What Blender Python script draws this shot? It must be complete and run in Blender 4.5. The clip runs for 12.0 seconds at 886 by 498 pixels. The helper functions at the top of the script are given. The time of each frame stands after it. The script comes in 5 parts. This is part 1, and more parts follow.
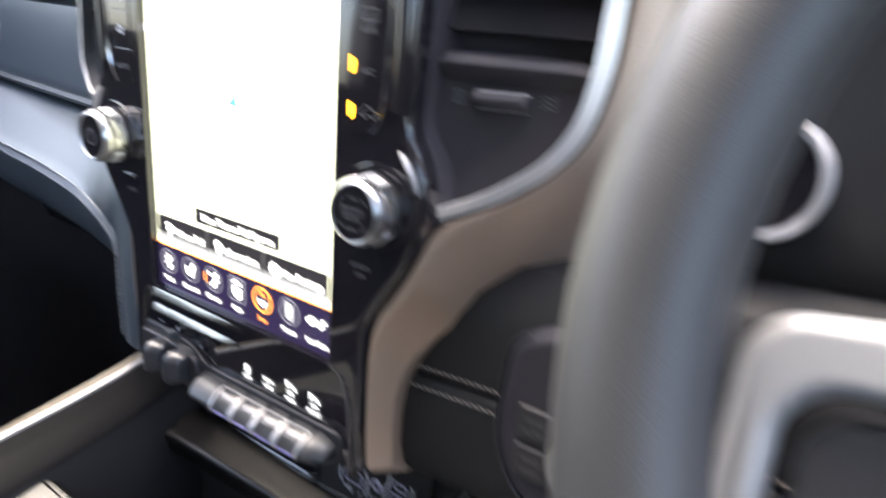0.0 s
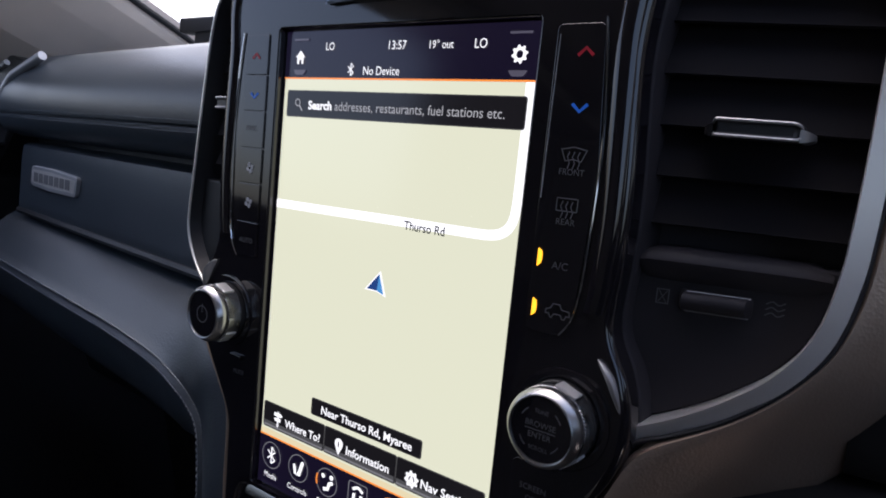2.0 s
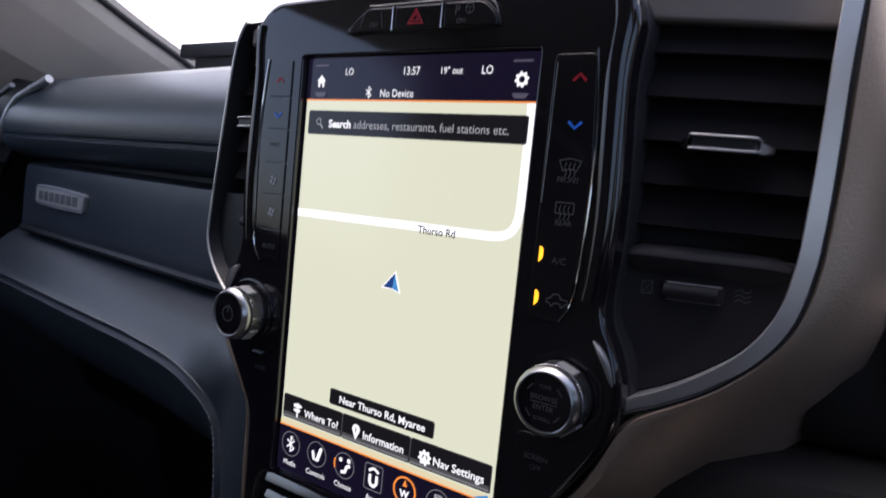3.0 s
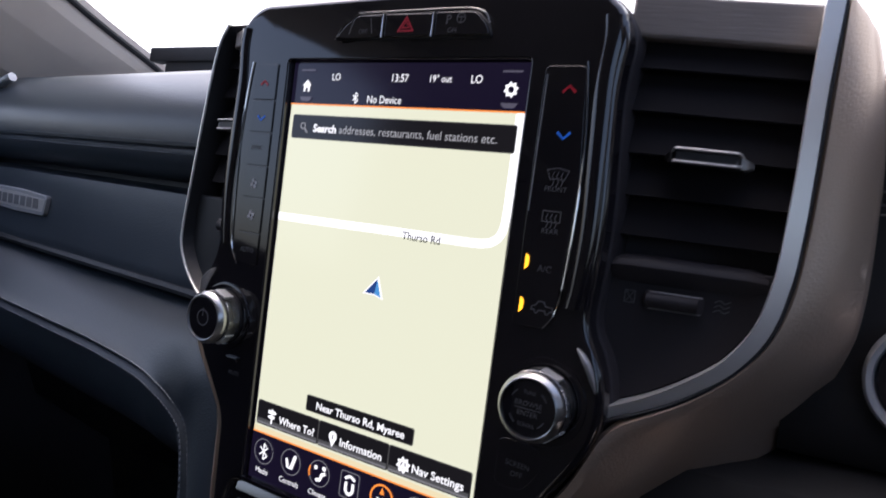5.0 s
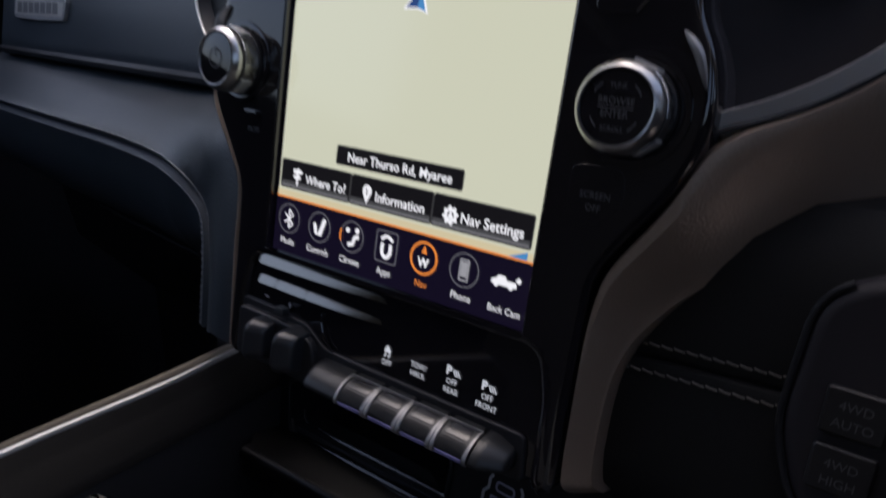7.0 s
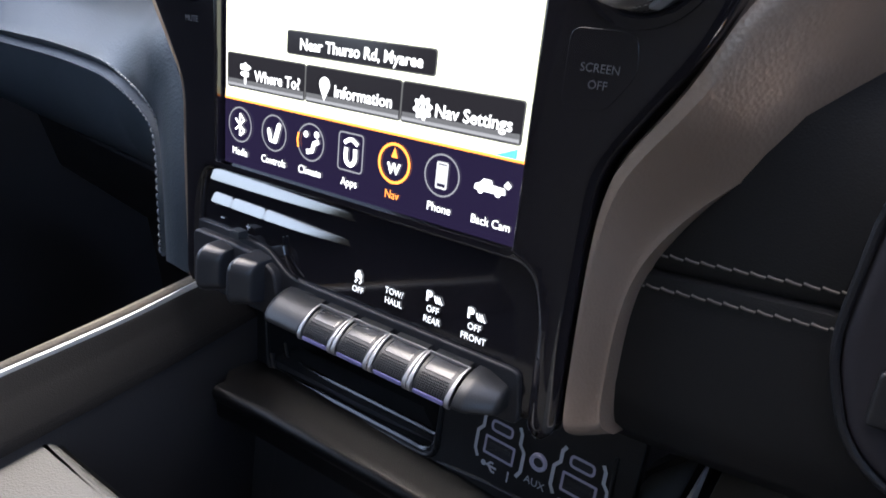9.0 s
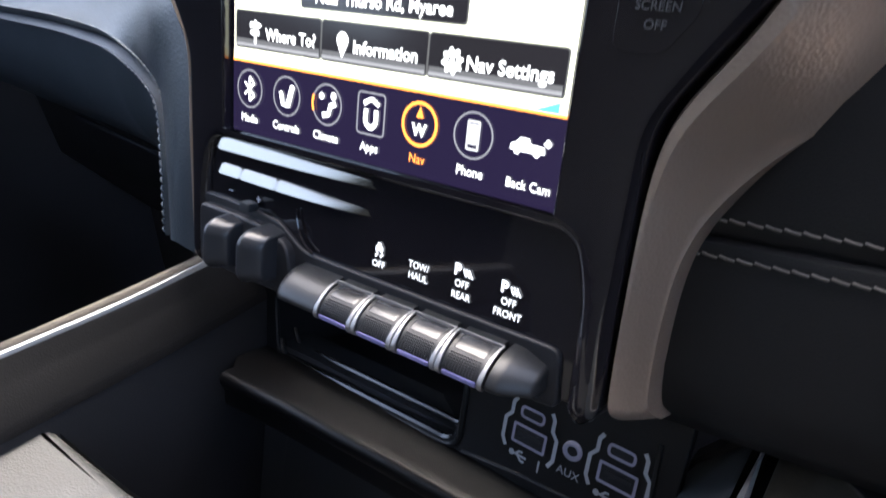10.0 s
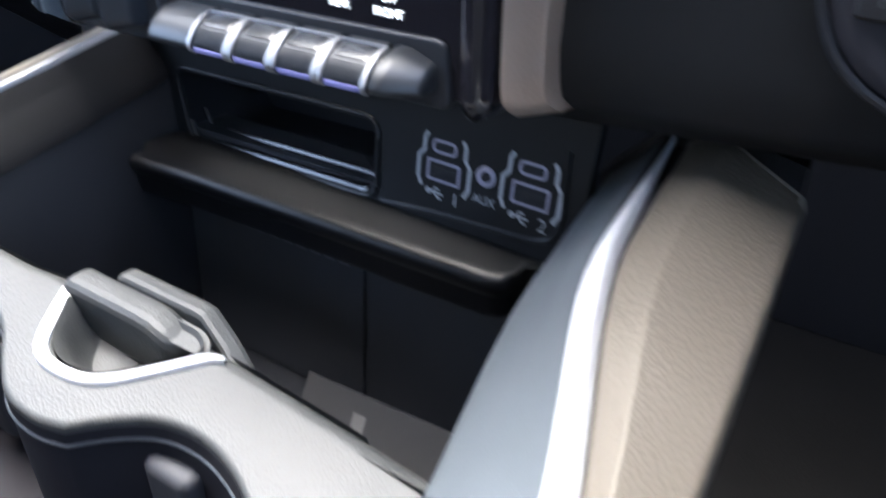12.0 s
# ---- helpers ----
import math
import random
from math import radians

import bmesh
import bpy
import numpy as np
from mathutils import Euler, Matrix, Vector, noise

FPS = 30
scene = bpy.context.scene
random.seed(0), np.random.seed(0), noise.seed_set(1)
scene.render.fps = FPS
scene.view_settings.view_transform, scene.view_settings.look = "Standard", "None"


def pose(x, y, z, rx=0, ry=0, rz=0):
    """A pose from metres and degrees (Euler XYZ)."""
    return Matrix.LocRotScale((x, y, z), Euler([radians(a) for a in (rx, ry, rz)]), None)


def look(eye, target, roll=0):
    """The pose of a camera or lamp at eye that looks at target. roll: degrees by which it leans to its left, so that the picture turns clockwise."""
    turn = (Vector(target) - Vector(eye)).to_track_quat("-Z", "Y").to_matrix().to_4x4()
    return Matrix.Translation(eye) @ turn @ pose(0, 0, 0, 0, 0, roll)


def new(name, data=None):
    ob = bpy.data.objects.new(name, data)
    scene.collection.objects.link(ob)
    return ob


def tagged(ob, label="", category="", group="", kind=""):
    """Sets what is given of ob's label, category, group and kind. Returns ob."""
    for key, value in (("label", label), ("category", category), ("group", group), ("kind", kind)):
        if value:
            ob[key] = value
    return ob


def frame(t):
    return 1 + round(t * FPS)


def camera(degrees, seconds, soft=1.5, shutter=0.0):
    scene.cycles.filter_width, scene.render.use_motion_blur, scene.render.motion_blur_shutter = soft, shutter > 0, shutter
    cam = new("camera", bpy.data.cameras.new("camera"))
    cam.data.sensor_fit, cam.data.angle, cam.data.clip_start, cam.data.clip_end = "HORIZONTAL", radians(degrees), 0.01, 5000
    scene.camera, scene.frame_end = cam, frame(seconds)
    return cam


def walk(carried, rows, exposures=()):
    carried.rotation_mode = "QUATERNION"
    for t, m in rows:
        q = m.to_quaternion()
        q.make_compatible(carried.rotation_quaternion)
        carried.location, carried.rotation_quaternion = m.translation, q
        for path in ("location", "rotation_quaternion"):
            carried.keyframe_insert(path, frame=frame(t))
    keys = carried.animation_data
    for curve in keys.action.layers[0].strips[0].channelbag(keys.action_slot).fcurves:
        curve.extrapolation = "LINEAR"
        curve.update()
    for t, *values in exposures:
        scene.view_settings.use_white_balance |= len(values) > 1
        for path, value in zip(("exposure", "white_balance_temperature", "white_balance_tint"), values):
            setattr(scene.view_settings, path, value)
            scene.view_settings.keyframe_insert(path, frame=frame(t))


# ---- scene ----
cam = camera(65.29, 12.0, soft=1.7, shutter=0.8)
PATH = [
    (0, (0.3138, -0.2518, 0.1568), (-0.2120, 0.5347, -0.1674), 4.63),
    (0.5, (0.2570, -0.2222, 0.1756), (-0.3467, 0.5197, -0.1159), 6.05),
    (1, (0.2356, -0.2148, 0.1823), (-0.3925, 0.5216, -0.0694), 5.82),
    (1.5, (0.2199, -0.2332, 0.1752), (-0.3950, 0.5324, -0.0139), 5.83),
    (2, (0.2239, -0.2582, 0.1650), (-0.3558, 0.5473, 0.0418), 5.66),
    (2.5, (0.2198, -0.2836, 0.1559), (-0.3533, 0.5287, 0.0478), 5.48),
    (3, (0.2362, -0.3022, 0.1563), (-0.3226, 0.5226, 0.0709), 5.68),
    (3.2, (0.2351, -0.3096, 0.1549), (-0.3089, 0.5267, 0.0874), 6.23),
    (4.8, (0.2314, -0.3123, 0.1518), (-0.2875, 0.5412, 0.1044), 7.29),
    (5, (0.2268, -0.3105, 0.1493), (-0.2867, 0.5459, 0.0953), 7.32),
    (5.5, (0.2225, -0.3099, 0.1333), (-0.2935, 0.5447, 0.0741), 7.50),
    (6, (0.2102, -0.3007, 0.1037), (-0.3068, 0.5506, 0.0143), 8.09),
    (6.5, (0.1988, -0.2785, 0.0792), (-0.3338, 0.5559, -0.0625), 8.50),
    (7, (0.2022, -0.2533, 0.0588), (-0.3449, 0.5590, -0.1433), 8.03),
    (7.5, (0.1959, -0.2229, 0.0478), (-0.3474, 0.5783, -0.2032), 7.29),
    (7.7, (0.1894, -0.2154, 0.0492), (-0.3410, 0.5810, -0.2413), 6.98),
    (9.5, (0.1832, -0.1990, 0.0339), (-0.3544, 0.5859, -0.2741), 5.95),
    (10, (0.1690, -0.1925, 0.0247), (-0.3680, 0.5902, -0.2897), 5.92),
    (10.5, (0.1680, -0.1830, 0.0110), (-0.3734, 0.5868, -0.3269), 5.32),
    (11, (0.1714, -0.1755, -0.0027), (-0.3686, 0.5809, -0.3720), 4.29),
    (11.5, (0.1802, -0.1682, -0.0234), (-0.3376, 0.5652, -0.4639), 2.43),
    (12, (0.1953, -0.1789, -0.0180), (-0.2438, 0.5529, -0.5393), 1.90),
]
EXPOSURES = [(0.0, 4.05, 6800, 10), (0.5, 4.0, 6750, 10), (1.0, 3.2, 6350, 11), (1.5, 1.48, 6250, 15), (3.0, 1.34, 6250, 17), (5.0, 1.5, 6250, 17), (6.0, 1.2, 6250, 17), (7.0, 1.0, 6250, 15), (7.7, 1.35, 6250, 14), (9.3, 3.2, 6250, 10), (10.5, 3.3, 6250, 10), (11.0, 3.4, 6200, 9), (11.5, 3.65, 5900, 8), (12.0, 4.0, 5850, 6)]

LEAN = pose(0, 0, 0.80, -12, 0, 0)
walk(cam, [(t, LEAN @ look(eye, target, roll)) for t, eye, target, roll in PATH], EXPOSURES)

# ---- light ----
world = bpy.data.worlds.new("sky")
scene.world = world
world.use_nodes = True
wn = world.node_tree.nodes
sky = wn.new("ShaderNodeTexSky")
sky.sky_type, sky.sun_disc = "NISHITA", False
sky.sun_elevation, sky.sun_rotation = radians(63), radians(322)
sky.dust_density, sky.air_density = 6.0, 1.0
world.node_tree.links.new(sky.outputs[0], wn["Background"].inputs[0])
wn["Background"].inputs[1].default_value = 0.15
sun = new("sun", bpy.data.lights.new("sun", "SUN"))
sun.data.energy, sun.data.angle, sun.data.color = 0.6, radians(14), (1.0, 0.98, 0.93)
sun.matrix_world = look((-3.5, 4.5, 11.2), (0, 0, 0))


# ---- materials ----
def material(name, colour, rough=0.5, metal=0.0, grain=0.0, scale=900.0, relief=0.0, wear=0.12, coat=0.0, emit=None, power=0.0, brushed=None, spec=0.5):
    """A principled surface with variation at two scales, and fine relief."""
    m = bpy.data.materials.new(name)
    m.use_nodes = True
    n, l = m.node_tree.nodes, m.node_tree.links
    b = n["Principled BSDF"]
    b.inputs["Base Color"].default_value = (*colour, 1)
    b.inputs["Roughness"].default_value = rough
    b.inputs["Metallic"].default_value = metal
    b.inputs["Coat Weight"].default_value = coat
    b.inputs["Specular IOR Level"].default_value = spec
    b.inputs["Coat Roughness"].default_value = 0.05
    if emit:
        b.inputs["Emission Color"].default_value = (*emit, 1)
        b.inputs["Emission Strength"].default_value = power
        return m
    co = n.new("ShaderNodeTexCoord")
    big = n.new("ShaderNodeTexNoise")
    big.inputs["Scale"].default_value, big.inputs["Detail"].default_value = 14.0, 5.0
    l.new(co.outputs["Object"], big.inputs["Vector"])
    mix = n.new("ShaderNodeMix")
    mix.data_type = "RGBA"
    mix.inputs[6].default_value = (*[c * (1 - wear) for c in colour], 1)
    mix.inputs[7].default_value = (*[min(1, c * (1 + wear)) for c in colour], 1)
    l.new(big.outputs["Fac"], mix.inputs[0])
    l.new(mix.outputs[2], b.inputs["Base Color"])
    rr = n.new("ShaderNodeMapRange")
    rr.inputs["To Min"].default_value, rr.inputs["To Max"].default_value = rough * 0.8, min(1, rough * 1.2)
    l.new(big.outputs["Fac"], rr.inputs["Value"])
    l.new(rr.outputs[0], b.inputs["Roughness"])
    if relief:
        if brushed:
            tex = n.new("ShaderNodeTexNoise")
            mp = n.new("ShaderNodeMapping")
            mp.inputs["Scale"].default_value = brushed
            l.new(co.outputs["Object"], mp.inputs["Vector"])
            l.new(mp.outputs[0], tex.inputs["Vector"])
            out = tex.outputs["Fac"]
            tex.inputs["Scale"].default_value = scale
        else:
            tex = n.new("ShaderNodeTexVoronoi")
            tex.inputs["Scale"].default_value = scale
            l.new(co.outputs["Object"], tex.inputs["Vector"])
            out = tex.outputs["Distance"]
        bump = n.new("ShaderNodeBump")
        bump.inputs["Strength"].default_value, bump.inputs["Distance"].default_value = relief, 0.0004
        l.new(out, bump.inputs["Height"])
        l.new(bump.outputs[0], b.inputs["Normal"])
    return m


GLOSS = material("piano_black", (0.0115, 0.0105, 0.0135), 0.06, coat=0.5, wear=0.3)
BLACK = material("black_plastic", (0.0176, 0.0176, 0.0198), 0.45, relief=0.2, scale=1500)
SLATE = material("slate_plastic", (0.0195, 0.0203, 0.024), 0.42, spec=0.32, relief=0.25, scale=1500)
LEATHER = material("slate_blue_leather", (0.050, 0.064, 0.081), 0.35, relief=0.35, scale=700, wear=0.2)
# the dashboard leather again, toned down in colour for shade on the knee pad
SHADED_LEATHER = material("shaded_slate_leather", (0.041, 0.054, 0.069), 0.41, spec=0.5, relief=0.35, scale=700, wear=0.2)
DARK_LEATHER = material("black_leather", (0.0150, 0.0148, 0.0155), 0.58, spec=0.26, relief=0.15, scale=1500, wear=0.2)
TAUPE = material("taupe_paint", (0.48, 0.375, 0.295), 0.46, metal=0.68, relief=0.28, scale=750, wear=0.08)
RAIL_TAUPE = material("grained_taupe_plastic", (0.090, 0.076, 0.057), 0.5, metal=0.10, relief=0.45, scale=620, wear=0.1)
PILLAR = material("taupe_fabric", (0.80, 0.69, 0.60), 0.85, relief=0.3, scale=1300)
SILVER = material("satin_silver", (0.5270, 0.5270, 0.5355), 0.42, metal=0.45, wear=0.05)
STRIP_METAL = material("bright_satin_strip", (0.86, 0.84, 0.81), 0.34, metal=0.5, wear=0.04)
CHROME = material("chrome", (0.75, 0.76, 0.78), 0.10, metal=1.0, wear=0.04)
KNOB = material("knob_metal", (0.42, 0.42, 0.42), 0.27, metal=0.95, wear=0.06)
GREY = material("grey_plastic", (0.0269, 0.0309, 0.0363), 0.45, spec=0.4, relief=0.15, scale=1800)
PADDLE = material("satin_slate_plastic", (0.022, 0.0245, 0.030), 0.30, spec=0.6, relief=0.05, scale=1800)
TOGGLE = material("dark_grey_plastic", (0.0145, 0.0160, 0.0185), 0.38, spec=0.6, relief=0.1, scale=1800)
CONSOLE = material("stone_grey_plastic", (0.037, 0.0375, 0.036), 0.52, spec=0.35, relief=0.35, scale=1100, wear=0.35)
LIP = material("polished_slot_lip", (0.030, 0.031, 0.035), 0.22, spec=0.7, wear=0.1)
# slate taken down to near-black: the switches' shade is put into the colour
SHADED_LEDGE = material("shaded_ledge_plastic", (0.0034, 0.0035, 0.0042), 0.40, spec=0.32, relief=0.2, scale=1500)
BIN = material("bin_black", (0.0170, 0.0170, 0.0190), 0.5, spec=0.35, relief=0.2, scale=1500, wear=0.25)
RUBBER = material("rubber", (0.018, 0.018, 0.021), 0.7, relief=0.2, scale=900)
RIM = material("rim_leather", (0.027, 0.0285, 0.031), 0.46, relief=0.15, scale=1500, wear=0.2)
# grey flank plastic, paled and blued for the skylight on the driver's-side rail
LIT_FLANK = material("lit_flank_plastic", (0.058, 0.066, 0.073), 0.46, relief=0.12, scale=2200, wear=0.12)
SPOKE = material("dark_satin_silver", (0.3060, 0.3060, 0.3102), 0.42, metal=0.5, wear=0.08)
BAR = material("dark_chrome", (0.29, 0.27, 0.235), 0.20, metal=1.0, wear=0.1)
# the same flank plastic, near-black for the shade on the passenger-side rail
SHADED_FLANK = material("shaded_flank_plastic", (0.0035, 0.0035, 0.0041), 0.7, relief=0.2, scale=1500, spec=0.08, wear=0.3)
WALLS = material("charcoal_plastic", (0.0102, 0.0106, 0.0122), 0.42, spec=0.4, relief=0.2, scale=1500, wear=0.2)
VENT = material("vent_black", (0.0300, 0.0280, 0.0330), 0.55, spec=0.25, wear=0.2)
SLAT = material("matt_slat_black", (0.0130, 0.0122, 0.0148), 0.7, spec=0.12, wear=0.2)
# bin black lifted in colour to hold the lens haze over the bin's front
HAZED_BIN = material("hazed_bin_black", (0.046, 0.047, 0.051), 0.45, spec=0.45, relief=0.2, scale=1500, wear=0.25)
CARPET = material("carpet", (0.0060, 0.0058, 0.0056), 0.95, relief=1.0, scale=500, wear=0.4, spec=0.05)
WOOD = material("dark_brushed_veneer", (0.29, 0.255, 0.24), 0.34, relief=0.4, scale=60, brushed=(1, 1, 14), wear=0.4)
PRINT = material("white_print", (0.80, 0.81, 0.84), 0.5, wear=0.05)
SOFT_PRINT = material("pale_grey_print", (0.52, 0.525, 0.55), 0.5, wear=0.05)
DIM_PRINT = material("grey_print", (0.112, 0.112, 0.119), 0.5, wear=0.05)
FAINT = material("faint_print", (0.13, 0.13, 0.14), 0.6)
LILAC = material("lilac_port_ring", (0.42, 0.39, 0.49), 0.4, wear=0.05)
THREAD = material("pale_thread", (0.165, 0.1518, 0.132), 0.8)
DARK_THREAD = material("slate_thread", (0.1485, 0.1705, 0.198), 0.8)
CARD = material("grey_card", (0.06, 0.0558, 0.051), 0.7)
HEADLINER = material("headliner", (0.34, 0.33, 0.315), 0.95, relief=0.3, scale=600)
# for the unseen rear walls: a grey that lifts reflections in the gloss black
REAR_BOUNCE = material("rear_bounce_grey", (0.12, 0.115, 0.11), 0.8, relief=0.3, scale=700)
PAVING = material("grey_paving", (0.16, 0.157, 0.15), 0.9, relief=0.5, scale=40, wear=0.2)
# backdrop wall emits its own light in place of the white daylight outside
GLOW_CLAD = material("glowing_distance", (0.78, 0.77, 0.74), 0.7, emit=(1.0, 0.99, 0.97), power=0.75)
RED_PRINT = material("red_print", (0.30, 0.015, 0.03), 0.4, emit=(0.6, 0.01, 0.03), power=0.037)
BLUE_PRINT = material("blue_print", (0.02, 0.12, 0.5), 0.4, emit=(0.02, 0.16, 0.8), power=0.08)
AMBER = material("amber_lamp", (0.4, 0.15, 0.01), 0.4, emit=(1.0, 0.42, 0.02), power=0.86)
LIT_WHITE = material("lit_white_symbol", (0.3, 0.3, 0.3), 0.4, emit=(0.92, 0.95, 1.0), power=0.30)
UI = {name: material("screen_" + name, (0.0, 0.0, 0.0), 0.14, emit=c, power=0.49 * p) for name, c, p in (
    ("map", (0.60, 0.61, 0.45), 1.02), ("road", (1.0, 1.0, 1.0), 1.0), ("black", (0.11, 0.08, 0.24), 0.058), ("box", (0.16, 0.15, 0.18), 0.05),
    ("box_edge", (0.3, 0.3, 0.3), 0.16), ("orange", (1.0, 0.30, 0.05), 0.85), ("white", (1.0, 1.0, 1.0), 0.9), ("grey", (0.6, 0.6, 0.62), 0.52),
    ("dark_text", (0.05, 0.06, 0.08), 0.35), ("blue", (0.08, 0.30, 0.62), 0.8), ("navy", (0.02, 0.06, 0.22), 0.8), ("ring", (0.45, 0.45, 0.5), 0.28),
    ("sheen", (0.35, 0.33, 0.45), 0.2), ("sand", (0.85, 0.74, 0.45), 0.75), ("band", (0.5, 0.5, 0.52), 0.12), ("band_light", (0.5, 0.5, 0.52), 0.3), ("wash", (0.5, 0.3, 0.7), 0.05))}


# ---- mesh tools: x to the driver, y ahead, z up along the screen ----
BASE = {}


def thing(name, base, label, category, group="", kind=""):
    ob = new(name)
    ob.matrix_world = LEAN @ Matrix.Translation(base)
    ob.empty_display_size = 0.02
    BASE[ob.name] = Vector(base)
    return tagged(ob, label, category, group, kind)


def part(name, bm, mat, parent, label="", smooth=True):
    me = bpy.data.meshes.new(name)
    base = BASE[parent.name]
    bm.transform(Matrix.Translation(-base))
    bmesh.ops.recalc_face_normals(bm, faces=bm.faces)
    bm.to_mesh(me)
    bm.free()
    me.materials.append(mat)
    if smooth:
        me.polygons.foreach_set("use_smooth", [True] * len(me.polygons))
        me.set_sharp_from_angle(angle=radians(40))
    ob = new(name, me)
    ob.parent = parent
    if smooth:
        even = ob.modifiers.new("even_shading", "WEIGHTED_NORMAL")
        even.keep_sharp, even.weight = True, 60
    BASE[ob.name] = base
    if label:
        tagged(ob, label)
    return ob


def cat(points, n=8, closed=False):
    """A smooth line (Catmull-Rom) through the points."""
    p = [Vector(q) for q in points]
    k = len(p)
    out = []
    for i in range(k if closed else k - 1):
        a, b, c, d = (p[(i - 1) % k], p[i], p[(i + 1) % k], p[(i + 2) % k]) if closed else (p[max(i - 1, 0)], p[i], p[i + 1], p[min(i + 2, k - 1)])
        for j in range(n):
            t = j / n
            out.append(0.5 * (2 * b + (c - a) * t + (2 * a - 5 * b + 4 * c - d) * t * t + (3 * b - a - 3 * c + d) * t ** 3))
    return out if closed else out + [p[-1]]


def rounded(points, r, seg=5):
    """A 2D outline with its corners rounded; r is one radius or one for each."""
    out, k = [], len(points)
    for i in range(k):
        a, b, c = Vector(points[i - 1]), Vector(points[i]), Vector(points[(i + 1) % k])
        q = r[i] if isinstance(r, (list, tuple)) else r
        u, v = (a - b), (c - b)
        q = min(q, u.length * 0.48, v.length * 0.48)
        if q < 1e-6:
            out.append(b)
            continue
        s, e = b + u.normalized() * q, b + v.normalized() * q
        for j in range(seg + 1):
            t = j / seg
            out.append((1 - t) ** 2 * s + 2 * t * (1 - t) * b + t * t * e)
    return out


def rect(x0, z0, x1, z1, r=0.0, seg=4):
    pts = [(x0, z0), (x1, z0), (x1, z1), (x0, z1)]
    return rounded(pts, r, seg) if r else [Vector(p) for p in pts]


def circle(cx, cz, r, seg=32, rz=None):
    return [Vector((cx + r * math.cos(2 * math.pi * i / seg), cz + (rz or r) * math.sin(2 * math.pi * i / seg))) for i in range(seg)]


def inset(loop, d):
    """The outline moved inwards by d."""
    k, out = len(loop), []
    area = sum(loop[i - 1].x * loop[i].y - loop[i].x * loop[i - 1].y for i in range(k))
    sign = 1 if area > 0 else -1
    for i in range(k):
        a, b, c = loop[i - 1], loop[i], loop[(i + 1) % k]
        u, v = (b - a), (c - b)
        if u.length < 1e-9 or v.length < 1e-9:
            u = v = (c - a)
        u, v = u.normalized(), v.normalized()
        n = Vector((-u.y - v.y, u.x + v.x)) * sign
        if n.length < 1e-6:
            n = Vector((-u.y, u.x)) * sign
        n.normalize()
        cosine = max(0.5, n.dot(Vector((-u.y, u.x)) * sign))
        out.append(b + n * d / cosine)
    return out


def ring3(bm, loop, y):
    return [bm.verts.new((p.x, y(p.x, p.y) if callable(y) else y, p.y)) for p in loop]


def bridge(bm, a, b):
    k = len(a)
    for i in range(k):
        bm.faces.new((a[i - 1], a[i], b[i], b[i - 1]))


def plate(outer, front, back, bevel=0.0, holes=(), bm=None, hole_bevel=None):
    """A slab in the xz plane from front to back (heights along y), with a bevelled front edge and holes through it."""
    bm = bm or bmesh.new()
    f = front if callable(front) else (lambda x, z: front)
    g = back if callable(back) else (lambda x, z: back)
    edges = []
    for n, loop in enumerate((outer, *holes)):
        loop = [Vector(p) for p in loop]
        bev = bevel if n == 0 or hole_bevel is None else hole_bevel
        rear = ring3(bm, loop, g)
        if bev:
            steps = 3
            last = rear
            for s in range(steps + 1):
                a = math.pi / 2 * s / steps
                d = bev * (1 - math.cos(a))
                ring = ring3(bm, inset(loop, d if n == 0 else -d), lambda x, z: f(x, z) + bev * (1 - math.sin(a)))
                bridge(bm, last, ring)
                last = ring
        else:
            last = ring3(bm, loop, f)
            bridge(bm, rear, last)
        for i in range(len(last)):
            edges.append(bm.edges.get((last[i - 1], last[i])))
    if holes:
        bmesh.ops.triangle_fill(bm, use_beauty=True, use_dissolve=False, edges=edges)
    else:
        bm.faces.new(last)
        bm.faces.new(rear)
    return bm


def flat(loop, y, bm=None):
    """A flat printed shape."""
    bm = bm or bmesh.new()
    bm.faces.new(ring3(bm, [Vector(p) for p in loop], y))
    return bm


def hollow(loop, width, y, bm=None):
    """A flat printed outline."""
    bm = bm or bmesh.new()
    loop = [Vector(p) for p in loop]
    bridge(bm, ring3(bm, loop, y), ring3(bm, inset(loop, width), y))
    return bm


def stroke(points, width, y, bm=None):
    """A flat printed line."""
    bm = bm or bmesh.new()
    p = [Vector(q) for q in points]
    rows = []
    for i, q in enumerate(p):
        d = (p[min(i + 1, len(p) - 1)] - p[max(i - 1, 0)]).normalized()
        n = Vector((-d.y, d.x)) * width / 2
        rows.append(ring3(bm, [q + n, q - n], y))
    for a, b in zip(rows, rows[1:]):
        bm.faces.new((a[0], a[1], b[1], b[0]))
    return bm


def text(string, x, z, size, y, align="CENTER", bm=None, bold=0.0, squeeze=1.0, turn=0.0, wide=0.0):
    """Flat lettering in the built-in font, about x and standing on the line z; wide: its whole width."""
    cu = bpy.data.curves.new("lettering", "FONT")
    cu.body, cu.size, cu.align_x, cu.resolution_u, cu.offset = string, size, align, 3, bold
    ob = new("lettering", cu)
    me = bpy.data.meshes.new_from_object(ob.evaluated_get(bpy.context.evaluated_depsgraph_get()))
    bpy.data.objects.remove(ob)
    bpy.data.curves.remove(cu)
    if wide:
        reach = [v.co.x for v in me.vertices]
        squeeze = wide / (max(reach) - min(reach))
    bm = bm or bmesh.new()
    me.transform(Matrix.Translation((x, y, z)) @ pose(0, 0, 0, 0, turn, 0) @ Matrix.Diagonal((squeeze, 1, 1, 1)) @ pose(0, 0, 0, 90))
    bm.from_mesh(me)
    bpy.data.meshes.remove(me)
    return bm


